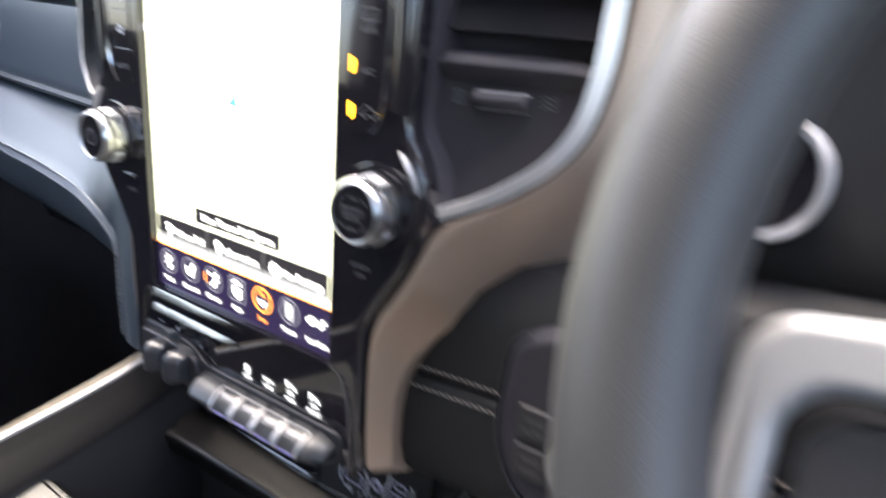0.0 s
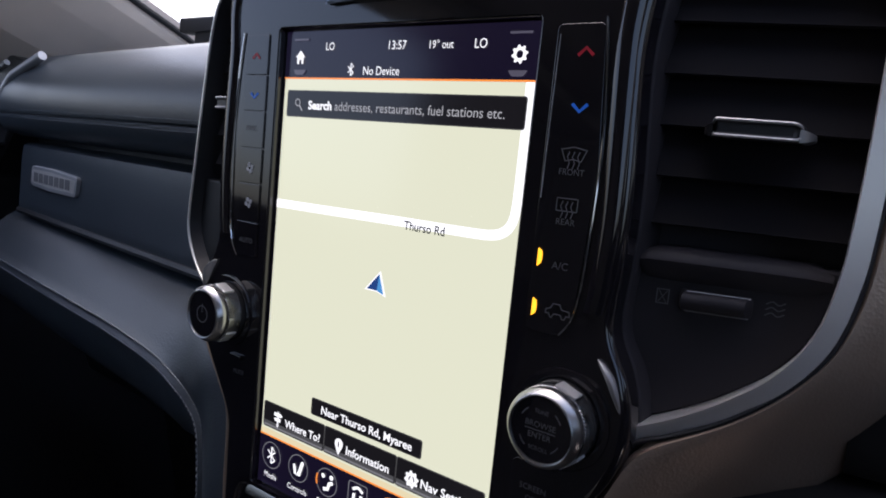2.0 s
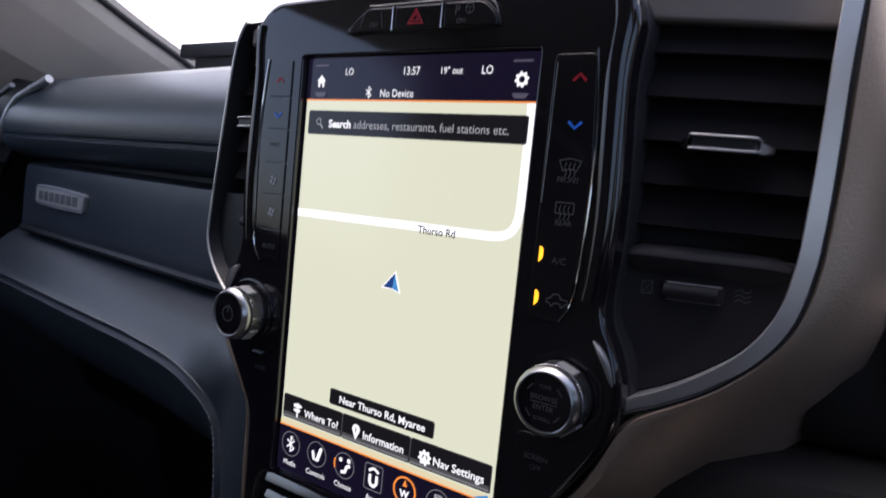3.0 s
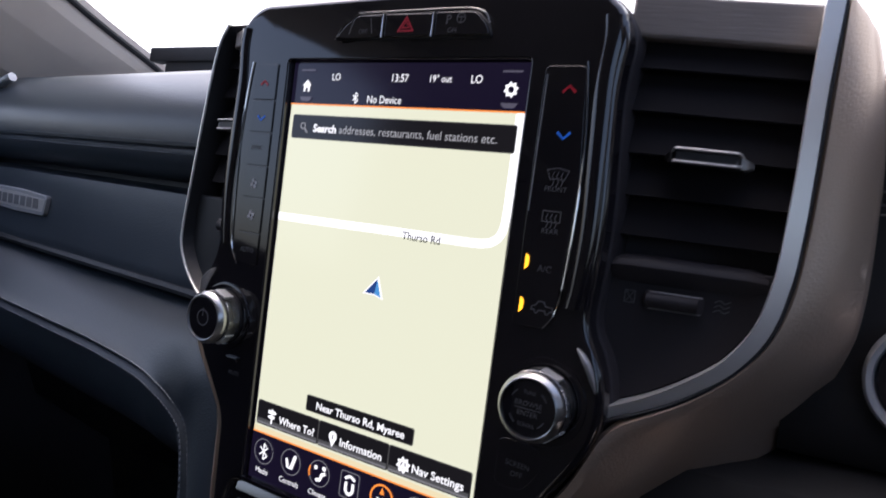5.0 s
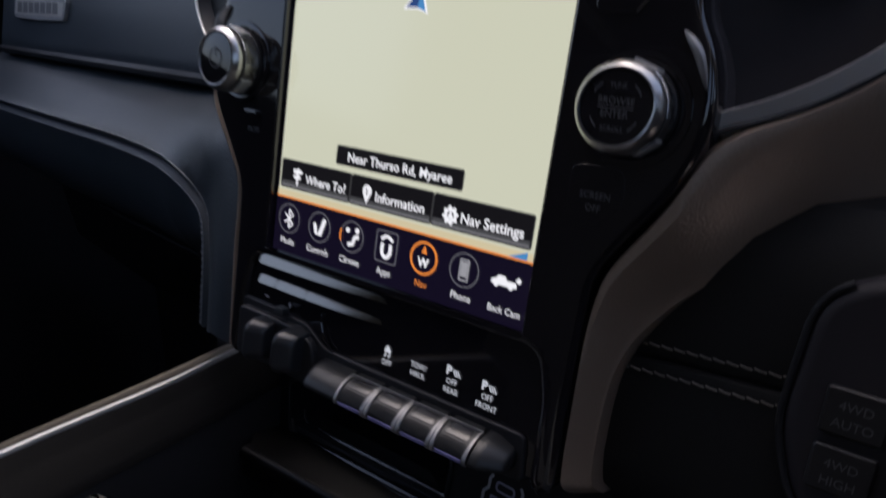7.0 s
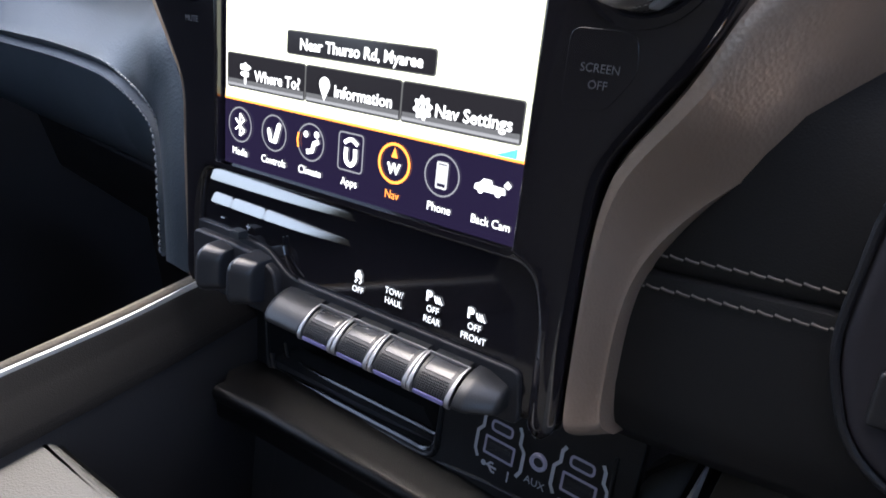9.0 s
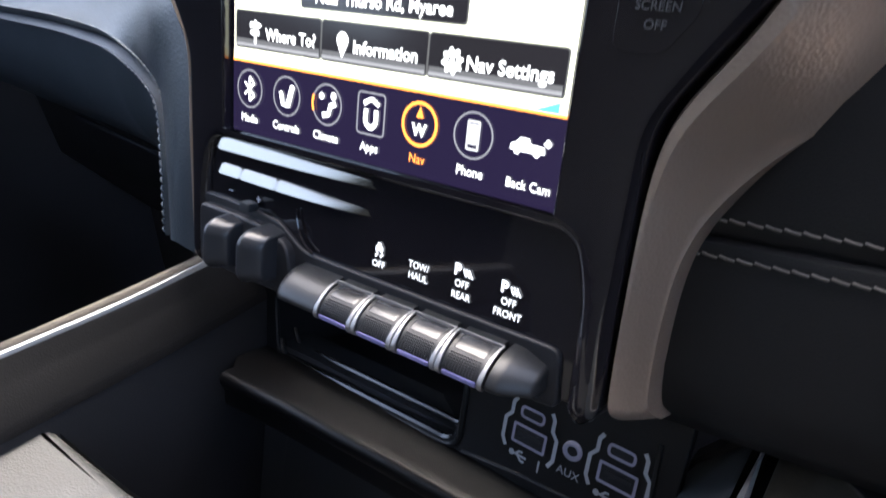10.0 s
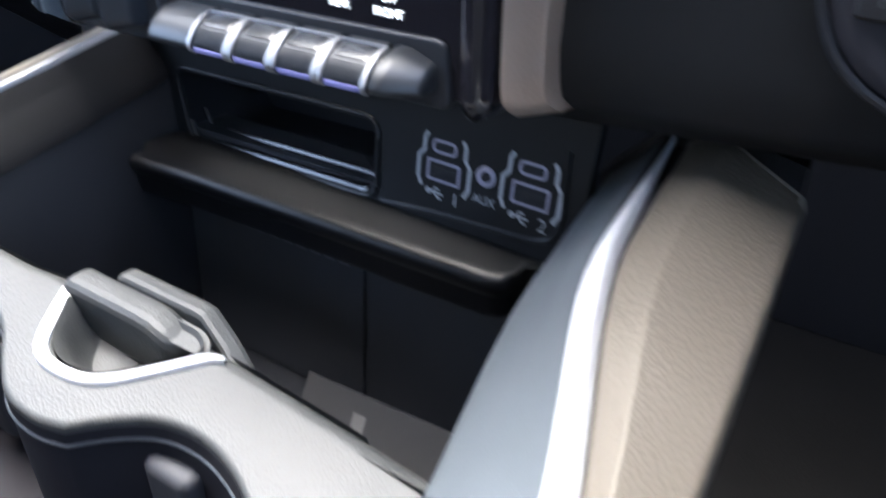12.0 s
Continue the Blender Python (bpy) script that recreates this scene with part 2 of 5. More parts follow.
def box(x0, x1, y0, y1, z0, z1, bevel=0.002, seg=2, bm=None, turn=None):
    bm2 = bmesh.new()
    bmesh.ops.create_cube(bm2, size=1, matrix=Matrix.Translation(((x0 + x1) / 2, (y0 + y1) / 2, (z0 + z1) / 2)) @ Matrix.Diagonal((x1 - x0, y1 - y0, z1 - z0, 1)))
    if bevel:
        bmesh.ops.bevel(bm2, geom=bm2.edges[:], offset=bevel, segments=seg, profile=0.6, affect="EDGES", clamp_overlap=True)
    if turn:
        bm2.transform(turn)
    if bm is None:
        return bm2
    me = bpy.data.meshes.new("join")
    bm2.to_mesh(me)
    bm.from_mesh(me)
    bpy.data.meshes.remove(me)
    bm2.free()
    return bm


def lathe(profile, centre, axis=(0, -1, 0), seg=48, bm=None, wobble=None):
    """A turned body: profile of (radius, height along the axis)."""
    bm = bm or bmesh.new()
    m = Matrix.Translation(centre) @ Vector((0, 0, 1)).rotation_difference(Vector(axis)).to_matrix().to_4x4()
    last = None
    for r, h in profile:
        if r < 1e-6:
            ring = [bm.verts.new(m @ Vector((0, 0, h)))]
        else:
            ring = []
            for i in range(seg):
                a = 2 * math.pi * i / seg
                q = r * (wobble(i, h) if wobble else 1)
                ring.append(bm.verts.new(m @ Vector((q * math.cos(a), q * math.sin(a), h))))
        if last:
            if len(last) == 1 or len(ring) == 1:
                tip, loop = (last, ring) if len(last) == 1 else (ring, last)
                for i in range(len(loop)):
                    bm.faces.new((loop[i - 1], loop[i], tip[0]))
            else:
                bridge(bm, last, ring)
        last = ring
    return bm


def loft(rows, closed=False, bm=None, caps=False):
    """A skin over rows of points; closed joins each row to a ring."""
    bm = bm or bmesh.new()
    grid = [[bm.verts.new(p) for p in row] for row in rows]
    for a, b in zip(grid, grid[1:]):
        for i in range(0 if closed else 1, len(a)):
            bm.faces.new((a[i - 1], a[i], b[i], b[i - 1]))
    if caps and closed:
        bm.faces.new(grid[0])
        bm.faces.new(grid[-1])
    return bm


def tube(points, r, seg=10, bm=None, closed=False, flatten=1.0):
    """A round bar along a line."""
    p = [Vector(q) for q in points]
    rows, up = [], Vector((0.13, 0.2, 0.97))
    k = len(p)
    for i, q in enumerate(p):
        d = (p[(i + 1) % k] - p[i - 1]).normalized() if closed else (p[min(i + 1, k - 1)] - p[max(i - 1, 0)]).normalized()
        u = d.cross(up).normalized()
        v = d.cross(u)
        rr = r(i / max(1, k - 1)) if callable(r) else r
        rows.append([q + rr * (u * math.cos(2 * math.pi * j / seg) + v * flatten * math.sin(2 * math.pi * j / seg)) for j in range(seg)])
    if closed:
        rows.append(rows[0])
    bm = loft(rows, True, bm, not closed)
    if closed:
        bmesh.ops.remove_doubles(bm, verts=bm.verts, dist=1e-6)
    return bm


def stitches(points, bm=None, length=0.0042, gap=0.0014, r=0.00055, lift=(0, -1, 0), slant=0.0):
    """A row of thread stitches along a line."""
    bm = bm or bmesh.new()
    p = [Vector(q) for q in points]
    run, marks = 0.0, [0.0]
    for a, b in zip(p, p[1:]):
        run += (b - a).length
        marks.append(run)

    def at(s):
        for i in range(1, len(p)):
            if marks[i] >= s:
                return p[i - 1].lerp(p[i], (s - marks[i - 1]) / max(1e-9, marks[i] - marks[i - 1]))
        return p[-1]
    s, up = 0.0, Vector(lift)
    while s + length < run:
        a, c = at(s), at(s + length)
        side = (c - a).cross(up).normalized() * slant
        tube([a - side, (a + c) / 2 + up * r * 1.2, c + side], r, 5, bm)
        s += length + gap
    return bm


# ---- centre stack: bezel ----
HALF = rounded([(0.0, 0.2635), (0.112, 0.2615), (0.127, 0.243), (0.1235, 0.215), (0.1275, 0.150), (0.1245, 0.105), (0.1345, 0.088),
                (0.1385, 0.066), (0.132, 0.044), (0.1150, 0.019), (0.1050, 0.003), (0.1042, -0.040), (0.1045, -0.0905), (0.0990, -0.0965), (0.0935, -0.0920), (0.0925, -0.052), (0.0870, -0.0335), (0.0, -0.0335)],
               [0, 0.022, 0.02, 0.03, 0.03, 0.01, 0.012, 0.02, 0.02, 0.02, 0.02, 0.02, 0.006, 0.006, 0.004, 0.02, 0.008, 0])[1:-1]
OUTLINE = [Vector((0.0, 0.2635)), *HALF, Vector((0.0, -0.0335))]
OUTLINE += [Vector((-p.x, p.y)) for p in reversed(HALF)]
SCREEN = rect(-0.0795, -0.0300, 0.0795, 0.2275, 0.002, 3)

stack = thing("centre_stack", (0, 0.03, -0.10), "gloss black vertical centre stack bezel holding the touchscreen", "dashboard panel")
part("bezel", plate(OUTLINE, -0.0055, 0.05, 0.0044, holes=(SCREEN,), hole_bevel=0.0012), GLOSS, stack)
part("inner_lip", plate(inset(OUTLINE, -0.0008), 0.006, 0.051, 0.002), VENT, stack, "matte black rear casing")
part("switch_panel", plate(rect(-0.097, -0.090, 0.095, -0.031, 0.003), -0.0022, 0.003, 0.0008), GLOSS, stack, "recessed gloss black switch panel")
for sx in (-1, 1):
    edge = [(sx * 0.1085, -0.0062, 0.226), (sx * 0.1115, -0.0062, 0.200), (sx * 0.1130, -0.0062, 0.170), (sx * 0.1118, -0.0062, 0.130), (sx * 0.1095, -0.0062, 0.110), (sx * 0.104, -0.0060, 0.1005)]
    part("edge_line", tube(cat(edge, 8), 0.00045, 6), CHROME, stack, "thin bright edge line")

for sx in (-1, 1):
    line = cat([(0.1195, 0.247), (0.1205, 0.236), (0.1193, 0.215), (0.1205, 0.185), (0.1217, 0.150), (0.1205, 0.124), (0.1190, 0.112)], 6)
    part("side_bead", loft([[(sx * (p.x + u), v, p.y) for u, v in ((-0.0062, -0.0040), (-0.0058, -0.0062), (-0.0040, -0.0074), (-0.0010, -0.0074), (0.0018, -0.0060), (0.0036, -0.0030), (0.0042, 0.0010))] for p in line]), GLOSS, stack, "rounded gloss side bead")

# bars under the screen
bars = thing("gain_bar", (0, -0.002, -0.045), "two gloss ridged bars with gain buttons below the touchscreen", "switch")
def ridge(x0, x1, z, h=0.0029, fade=False):
    """A bar with one flat face that leans back towards its upper edge; fade: it sinks into the panel towards its far end."""
    rows = []
    ends = ((x0, 0.75, 1.0), (x0 + 0.0012, 1.0, 1.0), (x1 - 0.0012, 1.0, 1.0), (x1, 0.75, 1.0))
    if fade:
        ends = ((x0, 0.75, 1.0), (x0 + 0.0012, 1.0, 1.0), *[(x0 + (x1 - x0) * k, 1.0 - 0.55 * k ** 1.5, 1.0 - k ** 3) for k in (0.3, 0.5, 0.65, 0.8, 0.9, 1.0)])
    for x, k, up in ends:
        q = h * k
        rows.append([(x, -0.0020, z + q), *[(x, -0.0021 + (y + 0.0021) * up, z + q * v) for y, v in ((-0.0027, 1.0), (-0.0031, 0.80), (-0.0047, -0.72), (-0.0046, -0.92), (-0.0040, -1.0))], (x, -0.0020, z - q)])
    return loft(rows, True, caps=True)


part("upper_bar", ridge(-0.0842, 0.0075, -0.0362, 0.0031, True), BAR, bars)
for x0, x1 in ((-0.0838, -0.0699), (-0.0696, -0.0471), (-0.0468, 0.0050)):
    part("lower_bar", ridge(x0, x1, -0.0474, 0.0026, x1 > 0), BAR, bars)
part("panel_edge", tube(cat([(-0.0349, -0.0034, -0.0545), (-0.0342, -0.0036, -0.0590), (-0.0318, -0.0038, -0.0644), (-0.0285, -0.0040, -0.0683), (-0.0240, -0.0040, -0.0708)], 6), 0.0006, 6), GLOSS, bars, "rounded gloss panel edge")
part("minus_mark", stroke([(-0.0790, -0.0562), (-0.0762, -0.0562)], 0.0006, -0.0028), PRINT, bars)
bm = stroke([(-0.0605, -0.0562), (-0.0577, -0.0562)], 0.0006, -0.0028)
part("plus_mark", stroke([(-0.0591, -0.0548), (-0.0591, -0.0576)], 0.0006, -0.0029, bm), PRINT, bars)

# ---- touchscreen ----
screen = thing("touchscreen", (0, 0.002, -0.03), "tall lit touchscreen showing a pale green street map", "display")
part("glass", plate(rect(-0.0793, -0.0302, 0.0793, 0.2277), -0.0006, 0.0035, 0.0003), GLOSS, screen, "gloss black glass")


def ui(name, bm, colour, label=""):
    return part(name, bm, UI[colour], screen, label, False)


Y1, Y2, Y3, Y4, Y5 = -0.0009, -0.0012, -0.0015, -0.0018, -0.0021
ui("black_ground", flat(rect(-0.0785, -0.0292, 0.0785, 0.2268), Y1), "black", "dark status and menu bars")
ui("map", flat(rect(-0.0775, 0.0008, 0.0775, 0.2018), Y2), "map", "pale green map area")
ui("orange_line", flat(rect(-0.0778, 0.2018, 0.0778, 0.2026), Y3), "orange")
ui("orange_line", flat(rect(-0.0778, 0.0, 0.0778, 0.0009), Y3), "orange")
ui("sand_strip", flat(rect(-0.0775, 0.0009, 0.0775, 0.0042), Y3), "sand")
road = [(-0.0775, 0.1340), (-0.03, 0.1345), (0.01, 0.1350), (0.05, 0.1352), (0.0640, 0.1357), (0.0702, 0.1377), (0.0737, 0.1415), (0.0752, 0.1475), (0.0756, 0.160), (0.0757, 0.2017)]
ui("road", stroke(cat(road, 6), 0.0046, Y3), "road", "white street line")
ui("street_name", text("Thurso Rd", 0.0276, 0.1317, 0.0060, Y4 - 0.0004, bold=0.00008, wide=0.0242), "dark_text")
ui("arrow", flat([(0.0028, 0.1092), (0.0073, 0.0966), (0.0012, 0.0984), (-0.0070, 0.0983)], Y3), "white")
ui("arrow_dark", flat([(0.0024, 0.1076), (0.0014, 0.0990), (-0.0052, 0.0990)], Y4), "navy")
ui("arrow_light", flat([(0.0024, 0.1076), (0.0060, 0.0976), (0.0014, 0.0990)], Y4), "blue")
ui("corner_mark", flat([(0.0660, 0.0010), (0.0750, 0.0045), (0.0750, 0.0010)], Y4), "blue")


def panel(x0, z0, x1, z1, r=0.0015):
    ui("box_edge", flat(rect(x0 - 0.0005, z0 - 0.0005, x1 + 0.0005, z1 + 0.0005, r), Y4), "box_edge")
    ui("box", flat(rect(x0, z0, x1, z1, r), Y4 - 0.0002), "box", "dark rounded screen button")


panel(-0.0738, 0.1822, 0.0748, 0.1954)
panel(-0.0374, 0.0238, 0.0382, 0.0324)
for x0, x1 in ((-0.0754, -0.0266), (-0.0258, 0.0238), (0.0246, 0.0756)):
    panel(x0, 0.0060, x1, 0.0200)
    ui("box_band", flat(rect(x0 + 0.0004, 0.0064, x1 - 0.0004, 0.0094), Y4 - 0.0003), "band")
    ui("box_band", flat(rect(x0 + 0.0004, 0.0064, x1 - 0.0004, 0.0076), Y4 - 0.0004), "band_light")
YT = Y4 - 0.0005
ui("search_word", text("Search", -0.0570, 0.1861, 0.0062, YT, "LEFT", bold=0.0002, wide=0.0174), "white")
ui("search_hint", text("addresses, restaurants, fuel stations etc.", -0.0375, 0.1860, 0.0066, YT, "LEFT", wide=0.1024), "grey")
bm = hollow(circle(-0.0652, 0.1893, 0.0020, 20), 0.0005, YT)
ui("lens_symbol", stroke([(-0.0638, 0.1878), (-0.0616, 0.1853)], 0.0008, YT, bm), "grey")
ui("near_text", text("Near Thurso Rd, Myaree", 0.0015, 0.0258, 0.0062, YT, bold=0.0001, wide=0.0625), "white")
ui("where_text", text("Where To?", -0.0430, 0.0098, 0.0064, YT, bold=0.0001, wide=0.0282), "white")
ui("info_text", text("Information", 0.0052, 0.0098, 0.0064, YT, bold=0.0001, wide=0.0295), "white")
ui("settings_text", text("Nav Settings", 0.0560, 0.0098, 0.0064, YT, bold=0.0001, wide=0.0318), "white")
bm = flat([(-0.0664, 0.0138), (-0.0610, 0.0138), (-0.0594, 0.0149), (-0.0610, 0.0160), (-0.0664, 0.0160)], YT)
flat([(-0.0610, 0.0110), (-0.0652, 0.0110), (-0.0666, 0.0120), (-0.0652, 0.0130), (-0.0610, 0.0130)], YT, bm)
ui("signpost_symbol", flat(rect(-0.0638, 0.0078, -0.0626, 0.0168), YT, bm), "white")
pin = [Vector((-0.0150 + 0.0029 * math.cos(a), 0.0138 + 0.0029 * math.sin(a))) for a in [math.radians(d) for d in range(-30, 211, 20)]] + [Vector((-0.0150, 0.0075))]
ui("pin_symbol", flat(pin, YT), "white")
ui("pin_letter", text("i", -0.0150, 0.0121, 0.0044, YT - 0.0002, bold=0.0002), "box")


def cog(cx, cz, r, y, teeth=8):
    pts = []
    for i in range(teeth * 4):
        a = 2 * math.pi * (i + 0.5) / (teeth * 4)
        q = r if i % 4 in (0, 1) else r * 0.78
        pts.append(Vector((cx + q * math.cos(a), cz + q * math.sin(a))))
    bm = bmesh.new()
    inner = [Vector((cx, cz)) + (p - Vector((cx, cz))).normalized() * r * 0.42 for p in pts]
    bridge(bm, ring3(bm, pts, y), ring3(bm, inner, y))
    return bm


bm = cog(0.0345, 0.0120, 0.0044, YT)
ui("cog_symbol", flat([(0.0345, 0.0146), (0.0328, 0.0104), (0.0362, 0.0104)], YT, bm), "white")
ui("cog_symbol", cog(0.0686, 0.2133, 0.0040, Y2), "white")
ui("home_symbol", flat([(-0.0700, 0.2132), (-0.0665, 0.2167), (-0.0630, 0.2132), (-0.0641, 0.2132), (-0.0641, 0.2097), (-0.0656, 0.2097), (-0.0656, 0.2119), (-0.0674, 0.2119), (-0.0674, 0.2097), (-0.0689, 0.2097), (-0.0689, 0.2132)], Y3), "white")
for cx in (-0.0665, 0.0686):
    ui("button_sheen", flat(rect(cx - 0.0055, 0.2218, cx + 0.0055, 0.2228), Y3), "sheen")
    ui("button_sheen", flat(rounded([(cx - 0.005, 0.2066), (cx + 0.005, 0.2066), (cx + 0.003, 0.2040), (cx - 0.003, 0.2040)], 0.001), Y3), "sheen")
for word, x, z, s in (("LO", -0.0446, 0.2166, 0.0056), ("13:57", 0.0003, 0.2163, 0.0060), ("19° out", 0.0266, 0.2164, 0.0053), ("LO", 0.0486, 0.2162, 0.0060), ("No Device", -0.0086, 0.2042, 0.0060)):
    ui("status_text", text(word, x, z, s, Y3, squeeze=0.9), "white")


def rune(cx, cz, h, y, bm=None):
    """The angular short-range radio sign."""
    bm = stroke([(cx - 0.32 * h, cz - 0.25 * h), (cx + 0.30 * h, cz + 0.25 * h), (cx, cz + 0.5 * h), (cx, cz - 0.5 * h), (cx + 0.30 * h, cz - 0.25 * h), (cx - 0.32 * h, cz + 0.25 * h)][:3], h * 0.09, y, bm)
    stroke([(cx, cz + 0.5 * h), (cx, cz - 0.5 * h)], h * 0.1, y, bm)
    stroke([(cx, cz - 0.5 * h), (cx + 0.30 * h, cz - 0.25 * h)], h * 0.09, y, bm)
    return stroke([(cx + 0.30 * h, cz - 0.25 * h), (cx - 0.32 * h, cz + 0.25 * h)], h * 0.09, y, bm)


ui("radio_symbol", rune(-0.0288, 0.2068, 0.0062, Y3), "white")
# menu row
MENU = ("Media", "Controls", "Climate", "Apps", "Nav", "Phone", "Back Cam")
ZC = -0.0106
for k, word in enumerate(MENU):
    x = -0.0673 + 0.0225 * k
    on = word == "Nav"
    ui("menu_text", text(word, x, -0.0243, 0.0047 if word != "Back Cam" else 0.0044, Y3, squeeze=0.92), "orange" if on else "white")
    if word == "Apps":
        ui("menu_ring", hollow(rect(x - 0.0068, ZC - 0.0078, x + 0.0068, ZC + 0.0078, 0.002), 0.0006, Y3), "ring")
    elif word != "Back Cam":
        ui("menu_ring", hollow(circle(x, ZC, 0.0079, 32), 0.0011 if on else 0.0006, Y3), "orange" if on else "ring")
ui("menu_symbol", rune(-0.0673, ZC, 0.0098, Y3), "white")


def signed(x):
    """Places a sign's points about the centre of its ring."""
    return lambda *pts: [(x + a, ZC + b) for a, b in pts]


at = signed(-0.0448)
bm = flat(at((-0.0014, -0.0042), (0.0018, -0.0042), (0.0044, 0.0040), (0.0032, 0.0050), (0.0020, 0.0042), (0.0002, -0.0012)), Y3)
ui("menu_symbol", flat(at((-0.0044, 0.0012), (-0.0030, 0.0020), (-0.0018, 0.0000), (-0.0012, -0.0042), (-0.0030, -0.0038)), Y3, bm), "white")
at = signed(-0.0223)
bm = flat(circle(-0.0190, ZC + 0.0036, 0.0014, 12), Y3)
flat(circle(-0.0252, ZC + 0.0030, 0.0013, 12), Y3, bm)
ui("menu_symbol", stroke(at((-0.0022, -0.0042), (0.0010, -0.0034), (0.0020, -0.0002), (0.0046, 0.0010)), 0.0021, Y3, bm), "white")
ui("menu_accent", stroke(at((-0.0070, 0.0030), (-0.0076, 0.0), (-0.0070, -0.0030)), 0.0010, Y3 - 0.0002), "orange")
at = signed(0.0002)
bm = stroke(cat(at((-0.0024, 0.0016), (-0.0024, -0.0030), (0.0, -0.0050), (0.0024, -0.0030), (0.0024, 0.0016)), 4), 0.0019, Y3)
ui("menu_symbol", stroke(cat(at((-0.0036, 0.0034), (0.0, 0.0052), (0.0036, 0.0034)), 4), 0.0016, Y3, bm), "white")
at = signed(0.0227)
ui("compass_letter", text("W", 0.0227, ZC - 0.0040, 0.0058, Y3, bold=0.0002), "white")
ui("compass_needle", flat(at((0.0, 0.0062), (-0.0016, 0.0022), (0.0016, 0.0022)), Y3), "orange")
bm = hollow(rect(0.0426, ZC - 0.0050, 0.0478, ZC + 0.0050, 0.0008), 0.0008, Y3)
flat(rect(0.0435, ZC - 0.0030, 0.0469, ZC + 0.0038), Y3, bm)
ui("menu_symbol", bm, "grey")
at = signed(0.0677)
truck = at(*[(0.80 * x - 0.0008, 0.80 * z + 0.0002) for x, z in ((-0.0092, -0.0022), (-0.0090, 0.0002), (-0.0066, 0.0010), (-0.0050, 0.0030), (-0.0008, 0.0030), (0.0000, 0.0010), (0.0062, 0.0008), (0.0066, -0.0020), (0.0046, -0.0022), (0.0038, -0.0036), (0.0022, -0.0036), (0.0014, -0.0024), (-0.0044, -0.0024), (-0.0052, -0.0036), (-0.0068, -0.0036), (-0.0076, -0.0022))])
bm = flat(truck, Y3)
ui("menu_symbol", flat(at((0.0036, 0.0018), (0.0050, 0.0036), (0.0066, 0.0022), (0.0056, 0.0008)), Y3 - 0.0001, bm), "white")

# ---- top switches ----
top = thing("top_switches", (0, -0.003, 0.238), "three gloss black switches in a bright-edged arched recess", "switch")
ARCH = rounded([(-0.0440, 0.2378), (0.0572, 0.2378), (0.0550, 0.2446), (0.0470, 0.2516), (-0.0280, 0.2520), (-0.0375, 0.2462)], 0.003, 4)
part("recess", plate(ARCH, -0.0066, -0.004, 0.0008), BLACK, top)
for x0, x1 in ((-0.0435, -0.0112), (-0.0088, 0.0212), (0.0236, 0.0568)):
    keep = [Vector((min(max(p.x, x0), x1), p.y)) for p in inset(ARCH, 0.0010)]
    clean = [p for i, p in enumerate(keep) if (p - keep[i - 1]).length > 1e-5]
    part("switch", plate(clean, -0.0084, -0.006, 0.0006), GLOSS, top)
for x in (-0.0100, 0.0224):
    part("divider", box(x - 0.0007, x + 0.0007, -0.0088, -0.005, 0.2385, 0.2514, 0.0004), CHROME, top, "bright divider")
part("upper_lip", tube(cat([(-0.0275, -0.0080, 0.2524), (0.0090, -0.0080, 0.2526), (0.0470, -0.0080, 0.2520), (0.0556, -0.0075, 0.2448)], 6), 0.00030, 6), SPOKE, top)
part("lower_lip", tube(cat([(-0.0440, -0.0068, 0.2384), (-0.0382, -0.0068, 0.2464), (-0.0284, -0.0068, 0.2525)], 6), 0.0005, 6), CHROME, top)
part("hazard_mark", hollow([(-0.0002, 0.2412), (0.0110, 0.2412), (0.0054, 0.2498)], 0.0010, -0.0087), RED_PRINT, top)
part("hazard_mark", hollow([(0.0026, 0.2429), (0.0082, 0.2429), (0.0054, 0.2473)], 0.0007, -0.0088), RED_PRINT, top)
bm = stroke([(-0.0330, 0.2408), (-0.0300, 0.2490)], 0.0005, -0.0087)
stroke([(-0.0170, 0.2408), (-0.0185, 0.2490)], 0.0005, -0.0087, bm)
part("lane_mark", text("OFF", -0.0232, 0.2408, 0.0036, -0.0087, bm=bm), DIM_PRINT, top)
bm = text("P", 0.0318, 0.2446, 0.0066, -0.0087, bm=hollow(circle(0.0392, 0.2474, 0.0027, 20), 0.0005, -0.0087))
stroke([(0.0392, 0.2474), (0.0392, 0.2450)], 0.0005, -0.0087, bm)
part("park_mark", stroke([(0.0368, 0.2478), (0.0416, 0.2478)], 0.0005, -0.0088, bm), DIM_PRINT, top)
part("park_mark", text("ON", 0.0345, 0.2402, 0.0035, -0.0087), DIM_PRINT, top)

# ---- climate buttons beside the screen ----
def chevron(cx, cz, w, up, y):
    s = 1 if up else -1
    return stroke([(cx - w, cz - s * w * 0.45), (cx, cz + s * w * 0.45), (cx + w, cz - s * w * 0.45)], 0.0014, y)


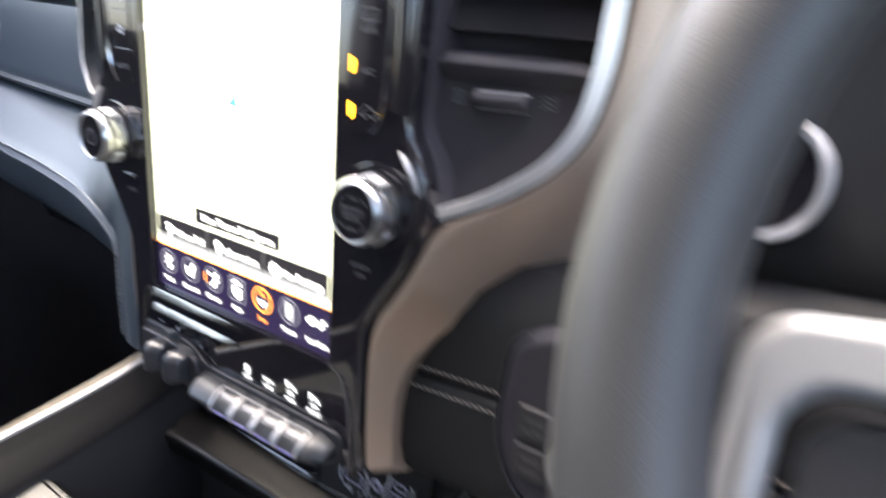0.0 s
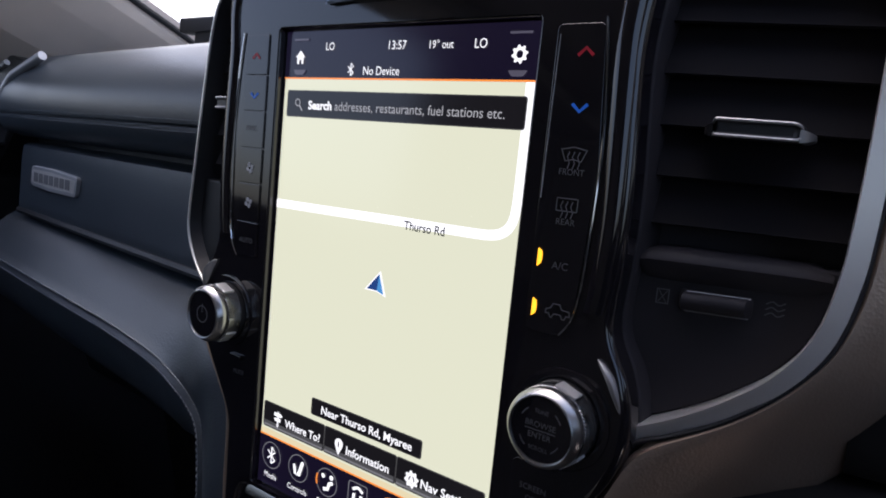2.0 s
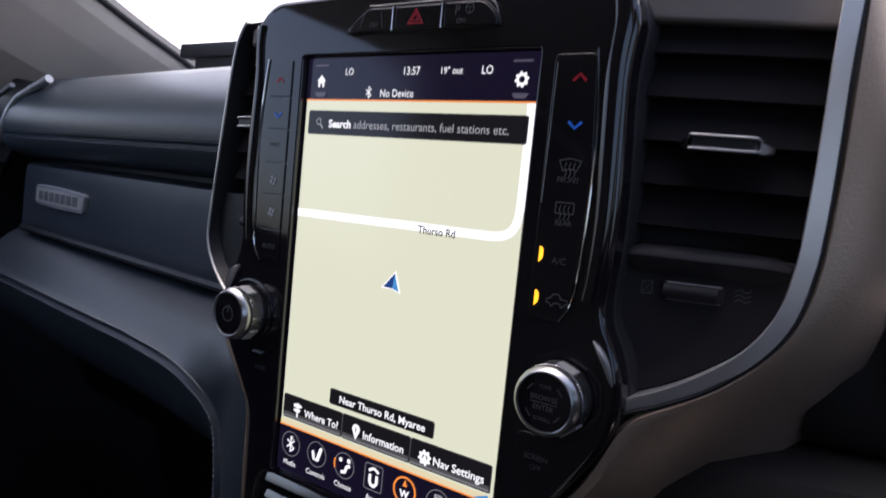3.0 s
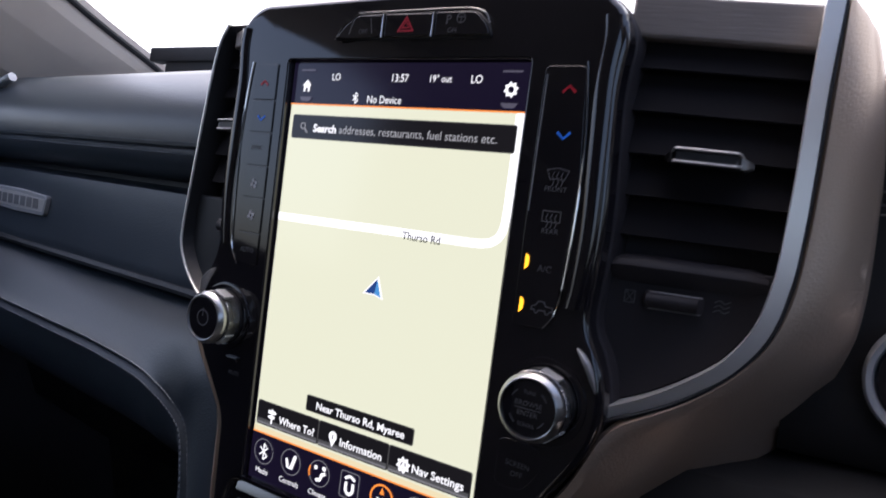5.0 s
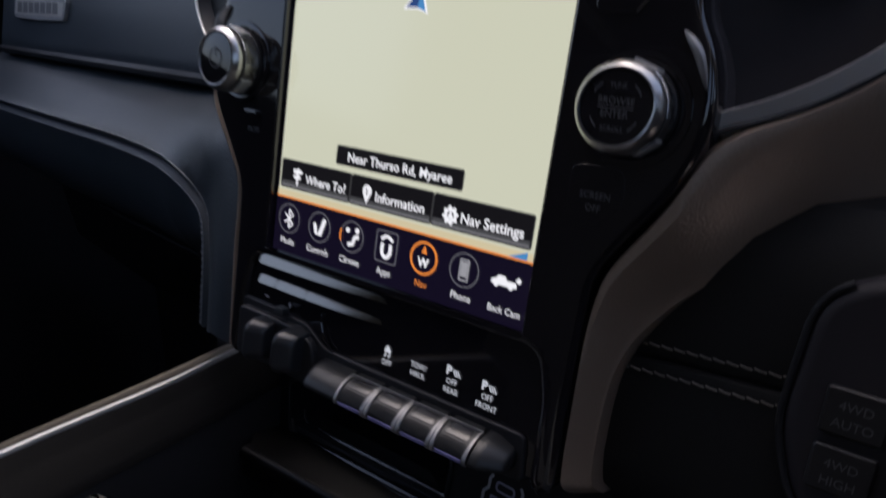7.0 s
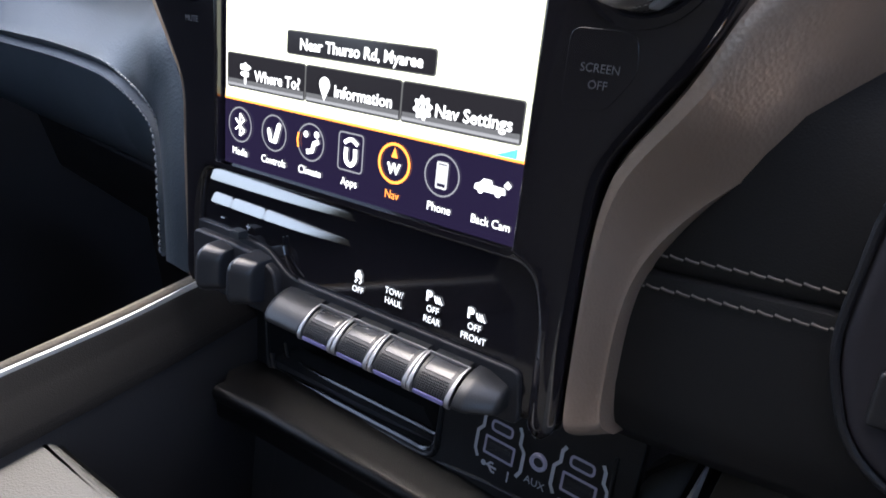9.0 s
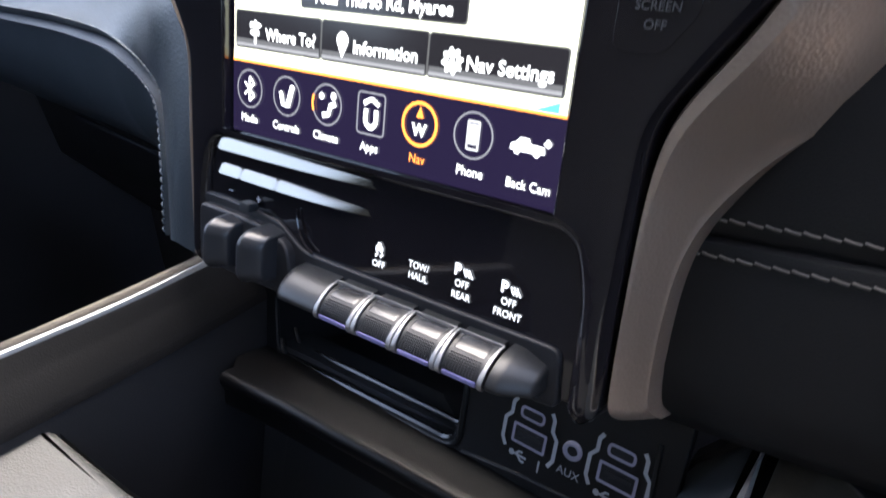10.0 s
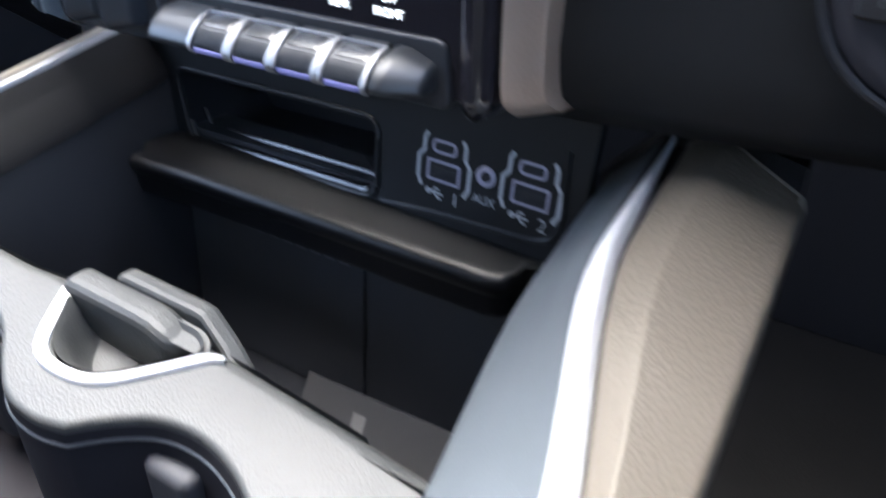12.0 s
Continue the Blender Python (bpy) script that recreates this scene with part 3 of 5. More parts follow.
def climate_strip(name, sx, marks):
    t = thing(name, (sx * 0.1, -0.004, 0.10), "column of gloss black climate buttons with printed symbols", "control panel", "climate button columns")
    zs = [0.2250, 0.2029, 0.1831, 0.1626, 0.1428, 0.1211, 0.1015]
    if sx > 0:
        column = rounded([(0.0880, 0.2240), (0.1085, 0.2240), (0.1125, 0.1700), (0.1095, 0.1080), (0.1035, 0.1000), (0.0880, 0.1000)], 0.003)
        part("panel", plate(column, -0.0063, -0.0045, 0.0005), GLOSS, t, "smooth gloss black touch panel")
        part("edge_line", tube([(0.0896, -0.0064, 0.2200), (0.0890, -0.0064, 0.1550)], 0.00022, 5), SILVER, t)
    for a, b in zip(zs, zs[1:]) if sx < 0 else ():
        part("button", plate(rect(-0.1052, b + 0.00030, -0.0870, a - 0.00030, 0.0006, 3), -0.0064, -0.0045, 0.0003), GLOSS, t)
    for mark in marks:
        part(*mark, t)
    return t


YB = -0.0067
def defrost(cx, cz, y, rear):
    out = rect(cx - 0.0048, cz - 0.0022, cx + 0.0048, cz + 0.0034, 0.0006) if rear else [Vector(p) for p in ((cx - 0.0058, cz + 0.0030), (cx, cz + 0.0042), (cx + 0.0058, cz + 0.0030), (cx + 0.0036, cz - 0.0020), (cx, cz - 0.0012), (cx - 0.0036, cz - 0.0020))]
    bm = hollow(out, 0.0005, y)
    for d in (-0.0022, 0, 0.0022):
        stroke([(cx + d, cz - 0.0048), (cx + d + 0.0007, cz - 0.0025), (cx + d - 0.0004, cz), (cx + d + 0.0004, cz + 0.0020)], 0.0005, y - 0.0001, bm)
    return bm


car = [(0.0970, 0.1085), (0.0972, 0.1105), (0.0992, 0.1112), (0.1003, 0.1132), (0.1035, 0.1132), (0.1046, 0.1112), (0.1080, 0.1110), (0.1084, 0.1085), (0.1068, 0.1085), (0.1060, 0.1070), (0.1048, 0.1070), (0.1040, 0.1085), (0.1012, 0.1085), (0.1004, 0.1070), (0.0994, 0.1070), (0.0986, 0.1085)]
climate_strip("climate_buttons", 1, [
    ("warmer_mark", chevron(0.1016, 0.2130, 0.0033, True, YB), RED_PRINT), ("cooler_mark", chevron(0.1016, 0.1914, 0.0033, False, YB), BLUE_PRINT),
    ("front_mark", defrost(0.1016, 0.1722, YB, False), DIM_PRINT), ("front_word", text("FRONT", 0.1014, 0.1650, 0.0036, YB, squeeze=0.95), DIM_PRINT),
    ("rear_mark", defrost(0.1012, 0.1526, YB, True), DIM_PRINT), ("rear_word", text("REAR", 0.1013, 0.1451, 0.0036, YB), DIM_PRINT),
    ("cooling_lamp", plate([(0.0910, 0.1270), (0.0925, 0.1285), (0.0928, 0.1300), (0.0928, 0.1320), (0.0925, 0.1335), (0.0910, 0.1345)], -0.0070, -0.006), AMBER),
    ("cooling_word", text("A/C", 0.1013, 0.1270, 0.0044, YB), DIM_PRINT),
    ("recirculation_lamp", plate([(0.0910, 0.1062), (0.0925, 0.1077), (0.0928, 0.1092), (0.0928, 0.1112), (0.0925, 0.1127), (0.0910, 0.1137)], -0.0070, -0.006), AMBER),
    ("recirculation_mark", hollow(car, 0.0005, YB), DIM_PRINT)])


def fan(cx, cz, y):
    bm = bmesh.new()
    for k in range(4):
        a = math.pi / 2 * k + 0.4
        flat(circle(cx + 0.0019 * math.cos(a), cz + 0.0019 * math.sin(a), 0.0013, 10), y, bm)
    return bm


climate_strip("climate_buttons", -1, [
    ("warmer_mark", chevron(-0.0965, 0.2132, 0.0030, True, YB), RED_PRINT), ("cooler_mark", chevron(-0.0963, 0.1918, 0.0030, False, YB), BLUE_PRINT),
    ("seat_mark", text("SYNC", -0.0970, 0.1725, 0.0036, YB), DIM_PRINT),
    ("fan_mark", fan(-0.0962, 0.1515, YB), SOFT_PRINT), ("fan_mark", fan(-0.0957, 0.1319, YB), SOFT_PRINT),
    ("auto_word", text("AUTO", -0.0958, 0.1090, 0.0042, YB), DIM_PRINT)])


FRAME = material("bright_satin_metal", (0.40, 0.40, 0.41), 0.48, metal=1.0, wear=0.05)


# ---- rotary knobs ----
def knob(name, x, words):
    c = Vector((x, -0.005, 0.0663))
    q = 0.82
    turned = lambda prof, **k: lathe([(r * q, h * 0.80) for r, h in prof], c, **k)  # noqa: E731
    t = thing(name, c, "round metal-ringed rotary knob with a black cap", "knob", "rotary knobs")
    part("socket", turned([(0.0, 0.0), (0.0262, 0.0), (0.0258, 0.0018), (0.0225, 0.0024), (0.0205, 0.0015)]), GLOSS, t)
    part("sleeve", turned([(0.0203, 0.0), (0.0203, 0.0042), (0.0196, 0.0050)]), BLACK, t)
    part("grip", turned([(0.0186, 0.0030), (0.0199, 0.0038), (0.0201, 0.0046), (0.0201, 0.0144), (0.0197, 0.0148)], seg=144, wobble=lambda i, h: 1.0 if i % 2 or h < 0.0036 or h > 0.0120 or (i // 18) % 2 else 0.975), KNOB, t, "knurled metal band")
    part("bezel_ring", turned([(0.0188, 0.0166), (0.0197, 0.0170), (0.0198, 0.0186), (0.0194, 0.0202), (0.0176, 0.0228), (0.0168, 0.0233), (0.0163, 0.0231), (0.0160, 0.0219)], seg=72), KNOB, t, "bright bevelled ring")
    part("groove", turned([(0.0190, 0.0146), (0.01945, 0.0150), (0.01945, 0.0166), (0.0190, 0.0170)]), RUBBER, t, "dark groove")
    part("cap", turned([(0.0162, 0.0216), (0.0154, 0.0222), (0.0, 0.0224)]), GLOSS, t)
    for k in range(3):
        a = math.radians((20, 140, 260)[k])
        m = Matrix.Translation(c) @ pose(0, 0, 0, 0, math.degrees(a), 0)
        part("thumb_flat", box(-0.0048, 0.0048, -0.0118, -0.0046, 0.0192 * q, 0.0207 * q, 0.0006, turn=m), SILVER, t, "bright thumb rest")
    y = c.y - 0.0227 * 0.80
    for word, dz, s in words:
        part("cap_word", text(word, x, c.z + dz, s, y), DIM_PRINT, t)
    if words:
        part("cap_line", flat(rect(x - 0.0066, c.z - 0.0005, x + 0.0066, c.z - 0.0001), y), DIM_PRINT, t)
        for sgn in (-1, 1):
            for k0 in (28, 128):
                arc = [(x + 0.0116 * q * math.cos(math.radians(d)), c.z + sgn * 0.0116 * q * math.sin(math.radians(d))) for d in range(k0, k0 + 26, 5)]
                part("cap_line", stroke(arc, 0.0005, y), DIM_PRINT, t)
    else:
        part("cap_mark", hollow(circle(x, c.z, 0.0050, 24), 0.0006, y), FAINT, t)
        part("cap_mark", stroke([(x, c.z + 0.001), (x, c.z + 0.006)], 0.0006, y - 0.0001), FAINT, t)
    return t


knob("rotary_knob", 0.1092, (("BROWSE", 0.0008, 0.0034), ("ENTER", -0.0036, 0.0034), ("TUNE", 0.0064, 0.0024), ("SCROLL", -0.0084, 0.0024)))
knob("rotary_knob", -0.1095, ())
part("screen_off_word", text("SCREEN", 0.1008, 0.0322, 0.0036, -0.0061), DIM_PRINT, stack)
part("screen_off_word", text("OFF", 0.1008, 0.0274, 0.0036, -0.0061), DIM_PRINT, stack)
part("screen_off_button", plate(rounded([(0.0895, 0.0445), (0.1105, 0.0445), (0.1125, 0.0330), (0.1040, 0.0210), (0.0895, 0.0210)], 0.004, 5), -0.0058, -0.005, 0.0002), GLOSS, stack)
part("mute_word", text("MUTE", -0.0960, 0.0312, 0.0036, -0.0059), DIM_PRINT, stack)
for sx in (-1, 1):
    if sx < 0:
        part("button_ridge", box(sx * 0.0985 - 0.005, sx * 0.0985 + 0.005, -0.0075, -0.005, 0.0395, 0.0425, 0.0008), GLOSS, stack)
    part("flare_lip", tube(cat([(sx * 0.1222, -0.0062, 0.0950), (sx * 0.1285, -0.0066, 0.0880), (sx * 0.1335, -0.0058, 0.0760)], 6), lambda s: 0.0004 + 0.0026 * math.sin(math.pi * min(1, max(0, s))), 8, flatten=0.6), SPOKE, stack, "satin flare behind the knob")

# ---- lit switch symbols and the toggle row ----
symbols = thing("switch_symbols", (0.04, -0.002, -0.070), "lit white driving-aid symbols on the black switch panel", "switch label")
YS = -0.0028
bm = text("OFF", 0.0100, -0.0668, 0.0038, YS, squeeze=0.95)
flat([(0.0088, -0.0584), (0.0093, -0.0571), (0.0107, -0.0571), (0.0112, -0.0584)], YS, bm)
flat(rect(0.0082, -0.0602, 0.0118, -0.0585, 0.0004), YS, bm)
for x in (0.0088, 0.0112):
    flat(rect(x - 0.0005, -0.0607, x + 0.0005, -0.0600), YS - 0.0001, bm)
    stroke(cat([(x, -0.0610), (x + 0.0006, -0.0616), (x - 0.0006, -0.0622), (x, -0.0628)], 3), 0.0005, YS, bm)
part("traction_symbol", bm, LIT_WHITE, symbols)
bm = text("TOW/", 0.0290, -0.0622, 0.0038, YS, squeeze=0.9)
part("tow_symbol", text("HAUL", 0.0290, -0.0664, 0.0038, YS, squeeze=0.9, bm=bm), LIT_WHITE, symbols)
for x, word, drop in ((0.0482, "REAR", 0.0), (0.0674, "FRONT", 0.0006)):
    bm = text("P", x - 0.0022, -0.0588 - drop, 0.0057, YS, bold=0.0002)
    for k in range(3):
        stroke(cat([(x + 0.0004 + 0.0011 * k, -0.0560 - drop), (x + 0.0008 + 0.0013 * k, -0.0576 - drop), (x + 0.0017 + 0.0013 * k, -0.0588 - drop)], 3), 0.0006, YS - 0.00005 * k, bm)
    text("OFF", x, -0.0632 - drop, 0.0038, YS, squeeze=0.9, bm=bm)
    part("parking_symbol", text(word, x, -0.0676 - drop, 0.0038, YS, squeeze=0.9, bm=bm), LIT_WHITE, symbols)

row = thing("toggle_row", (0.03, 0.0, -0.095), "row of four grey toggle switches framed in bright metal", "switch")
ledge = [(-0.0900, -0.0600), (-0.0760, -0.0600), (-0.0640, -0.0608), (-0.0450, -0.0620), (-0.0385, -0.0660), (-0.0300, -0.0712), (-0.0150, -0.0716), (0.0890, -0.0718), (0.0912, -0.0930), (-0.0960, -0.0930), (-0.0960, -0.0600)]
part("housing", plate(rounded(ledge, 0.004, 3), -0.0042, 0.010, 0.0012), SLATE, row, "slate plastic switch housing")
# profile of a toggle: (y, z) from its rear edge over the nose to the underside
NOSE = cat([(-0.0040, -0.0752), (-0.0085, -0.0757), (-0.0125, -0.0768), (-0.0158, -0.0786), (-0.0185, -0.0808), (-0.0203, -0.0832), (-0.0209, -0.0852), (-0.0200, -0.0866), (-0.0160, -0.0872), (-0.0040, -0.0868)], 4)
FRONT = NOSE[4:30]


def nosed(rows):
    """A skin of nose profiles: rows of x, and how far the profile shrinks towards its root."""
    out = []
    for x, k, drop in rows:
        out.append([(x, -0.004 + (p.x + 0.004) * k, -0.0866 + (p.y + 0.0866) * (1 - drop)) for p in NOSE])
    return loft(out, True, caps=True)


def side_frame(x0, x1, inner):
    """A metal bar over the nose, broad in front and slender towards its rear; inner: the side that tapers."""
    out, n = [], len(FRONT)
    for i, p in enumerate(FRONT):
        k = i / (n - 1)
        d = (FRONT[min(i + 1, n - 1)] - FRONT[max(i - 1, 0)]).normalized()
        up = Vector((-d.y, d.x)) * -0.00085
        w = (x1 - x0) * (0.42 + 0.58 * min(1.0, k * 1.5))
        a, b = (x1 - w, x1) if inner < 0 else (x0, x0 + w)
        e = 0.12 * (b - a)
        out.append([(a, p.x, p.y), (a, p.x + up.x * 0.8, p.y + up.y * 0.8), (a + e, p.x + up.x, p.y + up.y), (b - e, p.x + up.x, p.y + up.y), (b, p.x + up.x * 0.8, p.y + up.y * 0.8), (b, p.x, p.y)])
    return loft(out, True, caps=True)


part("blank_cap", nosed(((-0.0293, 0.62, 0.30), (-0.0288, 0.76, 0.12), (-0.0278, 0.88, 0.03), (-0.0262, 0.97, 0.0), (-0.0245, 1.0, 0.0), (-0.0058, 1.0, 0.0))), TOGGLE, row, "plain grey end cap")
part("end_cap", nosed(((0.0727, 1.0, 0.0), (0.0752, 1.0, 0.0), (0.0772, 0.985, 0.02), (0.0850, 0.62, 0.28), (0.0862, 0.52, 0.40), (0.0864, 0.30, 0.6))), TOGGLE, row, "dark tapered end cap")
PITCH = 0.01925
LILAC_EDGE = material("lilac_blue_plastic", (0.16, 0.16, 0.34), 0.35)
for i in range(4):
    x0 = -0.0050 + PITCH * i
    x1 = x0 + PITCH
    tog = part("toggle", nosed(((x0 + 0.0018, 0.97, 0.0), (x0 + 0.0024, 0.985, 0.0), (x1 - 0.0024, 0.985, 0.0), (x1 - 0.0018, 0.97, 0.0))), TOGGLE, row)
    part("metal_frame", side_frame(x0 + 0.0002, x0 + 0.0021, 1), FRAME, tog, "bright metal side frame")
    part("metal_frame", side_frame(x1 - 0.0021, x1 - 0.0002, -1), FRAME, tog, "bright metal side frame")
    part("top_edge", box(x0 + 0.0006, x1 - 0.0006, -0.0094, -0.0084, -0.0764, -0.0748, 0.0003), FRAME, tog)
    part("key_top", loft([[(x, p.x - 0.00025 * g, p.y + 0.00025 * g) for p in NOSE[5:13]] for x, g in ((x0 + 0.0034, 0.0), (x0 + 0.0042, 1.0), (x1 - 0.0042, 1.0), (x1 - 0.0034, 0.0))]), LIP, tog, "smooth dark key top")
    bm = bmesh.new()
    for r in range(8):
        k = 14 + 1.15 * r
        a, b = NOSE[int(k)], NOSE[int(k) + 1]
        p = a.lerp(b, k - int(k))
        for j in range(11):
            x = x0 + 0.0038 + (PITCH - 0.0076) * j / 10
            box(x - 0.00032, x + 0.00032, p.x - 0.00004, p.x + 0.0010, p.y - 0.00025, p.y + 0.00025, 0, bm=bm)
    part("grip_dots", bm, TOGGLE, tog, "fine raised grip pattern", False)
    part("blue_edge", box(x0 + 0.0028, x1 - 0.0028, -0.0212, -0.0190, -0.0868, -0.0850, 0.0006), LILAC_EDGE, tog, "lilac-blue lower edge")

brake = thing("brake_controller", (-0.06, 0.0, -0.09), "pair of grey squeeze paddles of the trailer brake controller", "switch")
part("mount", plate(rounded([(-0.0930, -0.0640), (-0.0640, -0.0640), (-0.0470, -0.0650), (-0.0350, -0.0700), (-0.0300, -0.0920), (-0.0930, -0.0920)], 0.004), -0.0085, 0.005, 0.0015), SLATE, brake)
for x in (-0.0700, -0.0480):
    line = rounded([(-0.0040, -0.0640), (-0.0170, -0.0652), (-0.0218, -0.0690), (-0.0222, -0.0835), (-0.0195, -0.0868), (-0.0040, -0.0880)], [0.001, 0.003, 0.003, 0.003, 0.003, 0.001], 5)
    rows = [[(xx, (p.x + 0.004) * k - 0.004, (p.y + 0.076) * (0.5 + 0.5 * k) - 0.076) for p in line] for xx, k in ((x - 0.0028, 0.90), (x - 0.0025, 0.965), (x - 0.0018, 0.99), (x - 0.0008, 1.0), (x + 0.0006, 0.985), (x + 0.0050, 0.80), (x + 0.0068, 0.72), (x + 0.0074, 0.66), (x + 0.0076, 0.56))]
    part("paddle", loft(rows, True, caps=True), PADDLE, brake)
part("nub", box(-0.0640, -0.0575, -0.0095, -0.004, -0.0610, -0.0570, 0.0010), GREY, brake, "small grey guide block")


# ---- air vents beside the screen ----
def face(x, z=0.0):
    """How far ahead the vent fronts lie."""
    return 0.010 + (0.34 if x > 0 else 0.20) * max(0.0, abs(x) - 0.125)


STRIP = [(0.1990, 0.262), (0.1980, 0.225), (0.1975, 0.185), (0.1965, 0.155), (0.1950, 0.136), (0.1905, 0.116), (0.1800, 0.099), (0.1650, 0.0860), (0.1500, 0.0765), (0.1330, 0.0685)]
LEFT_STRIP = [(0.1560, 0.255), (0.1655, 0.243), (0.1720, 0.220), (0.1785, 0.185), (0.1850, 0.145), (0.1895, 0.116), (0.1890, 0.102), (0.1790, 0.087), (0.1630, 0.0745), (0.1390, 0.0620)]
STRIPS = cat([(x, z) for x, z in STRIP], 5)
LEFT_STRIPS = cat([(x, z) for x, z in LEFT_STRIP], 5)


def vent(name, sx):
    t = thing(name, (sx * 0.16, 0.04, 0.07), "matte black air vent with horizontal slats and a bright-edged tab", "air vent", "dashboard air vents")
    m = lambda pts: [Vector((sx * p.x, p.y)) for p in pts]  # noqa: E731
    line = STRIPS if sx > 0 else LEFT_STRIPS
    low = [p for p in line if p.y < 0.139]
    lower = [Vector((0.122, 0.139)), Vector((low[0].x, 0.139)), *low, Vector((0.122, 0.060))]
    part("lower_face", plate(m(lower), lambda x, z: face(x) + 0.004, lambda x, z: face(x) + 0.06, 0.0015), VENT if sx > 0 else SLATE, t)
    part("back_wall", plate(m([Vector((0.118, 0.130)), Vector((0.205, 0.130)), Vector((0.205, 0.25)), Vector((0.118, 0.25))]), lambda x, z: face(x) + 0.017, lambda x, z: face(x) + 0.06), VENT, t)
    top = m([Vector((0.120, 0.2425)), Vector((line[0].x, 0.2415)), Vector((line[0].x, 0.262 if sx > 0 else 0.252)), Vector((0.120, 0.2625))])
    part("top_panel", plate(top, lambda x, z: face(x) + 0.002, lambda x, z: face(x) + 0.09, 0.002), WOOD, t, "dark brushed veneer strip")
    duct = box(min(sx * 0.116, sx * 0.206), max(sx * 0.116, sx * 0.206), 0.050, 0.085, 0.2450, 0.2500, 0)
    box(min(sx * 0.2065, sx * 0.2085), max(sx * 0.2065, sx * 0.2085), 0.052, 0.085, 0.12, 0.2500, 0, bm=duct)
    part("duct", box(min(sx * 0.114, sx * 0.116), max(sx * 0.114, sx * 0.116), 0.050, 0.085, 0.12, 0.2500, 0, bm=duct), RUBBER, t)
    for z in (0.2290, 0.2090, 0.1890, 0.1690, 0.1500):
        rows = []
        for x in (0.120, 0.135, 0.15, 0.162, 0.1985 if sx > 0 else 0.172):
            y = face(sx * x) + 0.006
            rows.append([(sx * x, y + 0.0004, z - 0.0008), (sx * x, y - 0.0006, z - 0.0002), (sx * x, y, z + 0.0004), (sx * x, y + 0.0035, z + 0.0090), (sx * x, y + 0.0075, z + 0.0192), (sx * x, y + 0.0088, z + 0.0192), (sx * x, y + 0.0050, z + 0.0080)])
        part("slat", loft(rows, True, caps=True), SLAT, t)
    a, b = (0.1470, 0.1760) if sx > 0 else (0.1340, 0.1560)
    zc = 0.1884
    tab = part("tab", loft([[(sx * x, face(sx * x) + dy - k, zc + dz * g) for dy, dz in ((0.012, -0.0034), (-0.001, -0.0034), (-0.0032, -0.0026), (-0.0022, -0.0016), (-0.0022, 0.0016), (-0.0032, 0.0026), (-0.001, 0.0034), (0.012, 0.0034))] for x, k, g in ((a, 0.0, 0.75), (a + 0.0022, 0.003, 1.0), (b - 0.0022, 0.003, 1.0), (b, 0.0, 0.75))], True, caps=True), BLACK, t, "dark grip in a bright rim")
    loop = [(sx * p.x, face(sx * p.x) - 0.0062 + 0.004 * max(0.0, 1 - 4 * min(p.x - a, b - p.x) / 0.006), p.y) for p in rounded([(a, zc - 0.0030), (b, zc - 0.0030), (b, zc + 0.0030), (a, zc + 0.0030)], 0.0022, 4)]
    part("tab_rim", tube(loop, 0.00065, 6, closed=True), SILVER, tab, "satin metal rim")
    for x, d, m_ in ((b + 0.0012, 1, SPOKE), (a - 0.0012, -1, BLACK)):
        part("tab_ear", loft([[(sx * (x + d * u), face(sx * x) - y, zc - 0.0012 + h * k) for k in (-1, 1)] + [(sx * (x + d * u), face(sx * x) + 0.008, zc - 0.0012 + h * k) for k in (1, -1)] for u, y, h in ((-0.0016, 0.004, 0.0024), (0.0004, 0.0030, 0.0022), (0.0026, -0.0005, 0.0012))], True, caps=True), m_, tab)
    if sx > 0:
        part("brow", loft([[(sx * x, face(sx * x) + dy + 0.004 * (1 - g), 0.1335 + dz * g) for dy, dz in ((0.012, 0.0075), (0.004, 0.0068), (0.0005, 0.0048), (-0.0008, 0.0020), (0.0005, -0.0020), (0.0042, -0.0060))] for x, g in ((0.1265, 0.6), (0.130, 0.95), (0.140, 1.0), (0.165, 1.0), (0.185, 0.95), (0.1930, 0.6))]), VENT, t, "soft rounded brow above the thumbwheel")
    w0, w1 = (0.1420, 0.1682) if sx > 0 else (0.134, 0.152)
    wheel = part("thumbwheel", loft([[(sx * x, face(sx * x) + 0.006 - 0.0075 * math.sin(u) * k, 0.1205 + 0.0046 * math.cos(u)) for u in [math.pi * j / 8 for j in range(9)]] for x, k in ((w0, 0.2), (w0 + 0.002, 1.0), (w1 - 0.002, 1.0), (w1, 0.2))]), VENT, t)
    for dz, dy in ((0.0038, 0.0030), (-0.0040, 0.0030)):
        part("wheel_edge", tube([(sx * (w0 + 0.003), face(sx * w0) + dy, 0.1205 + dz), (sx * (w1 - 0.001), face(sx * w1) + dy - 0.001, 0.1205 + dz)], 0.00035, 6), SPOKE, wheel, "fine bright edge")
    yy = face(0.137) + 0.0036
    if sx > 0:
        bm = hollow(rect(0.1338, 0.1176, 0.1386, 0.1238), 0.0005, lambda x, z: face(x) + 0.0036)
        stroke([(0.1345, 0.1183), (0.1379, 0.1231)], 0.0004, yy - 0.0002, bm)
        part("closed_mark", stroke([(0.1345, 0.1231), (0.1379, 0.1183)], 0.0004, yy - 0.0004, bm), DIM_PRINT, t)
        bm = bmesh.new()
        for k in range(3):
            stroke(cat([(0.1722 + 0.0022 * j, 0.1195 + 0.0022 * k + (0.0006 if j % 2 else -0.0006)) for j in range(4)], 4), 0.0005, lambda x, z: face(x) + 0.0036, bm)
        part("open_mark", bm, DIM_PRINT, t)
    return t


vent("air_vent", 1)
vent("air_vent", -1)


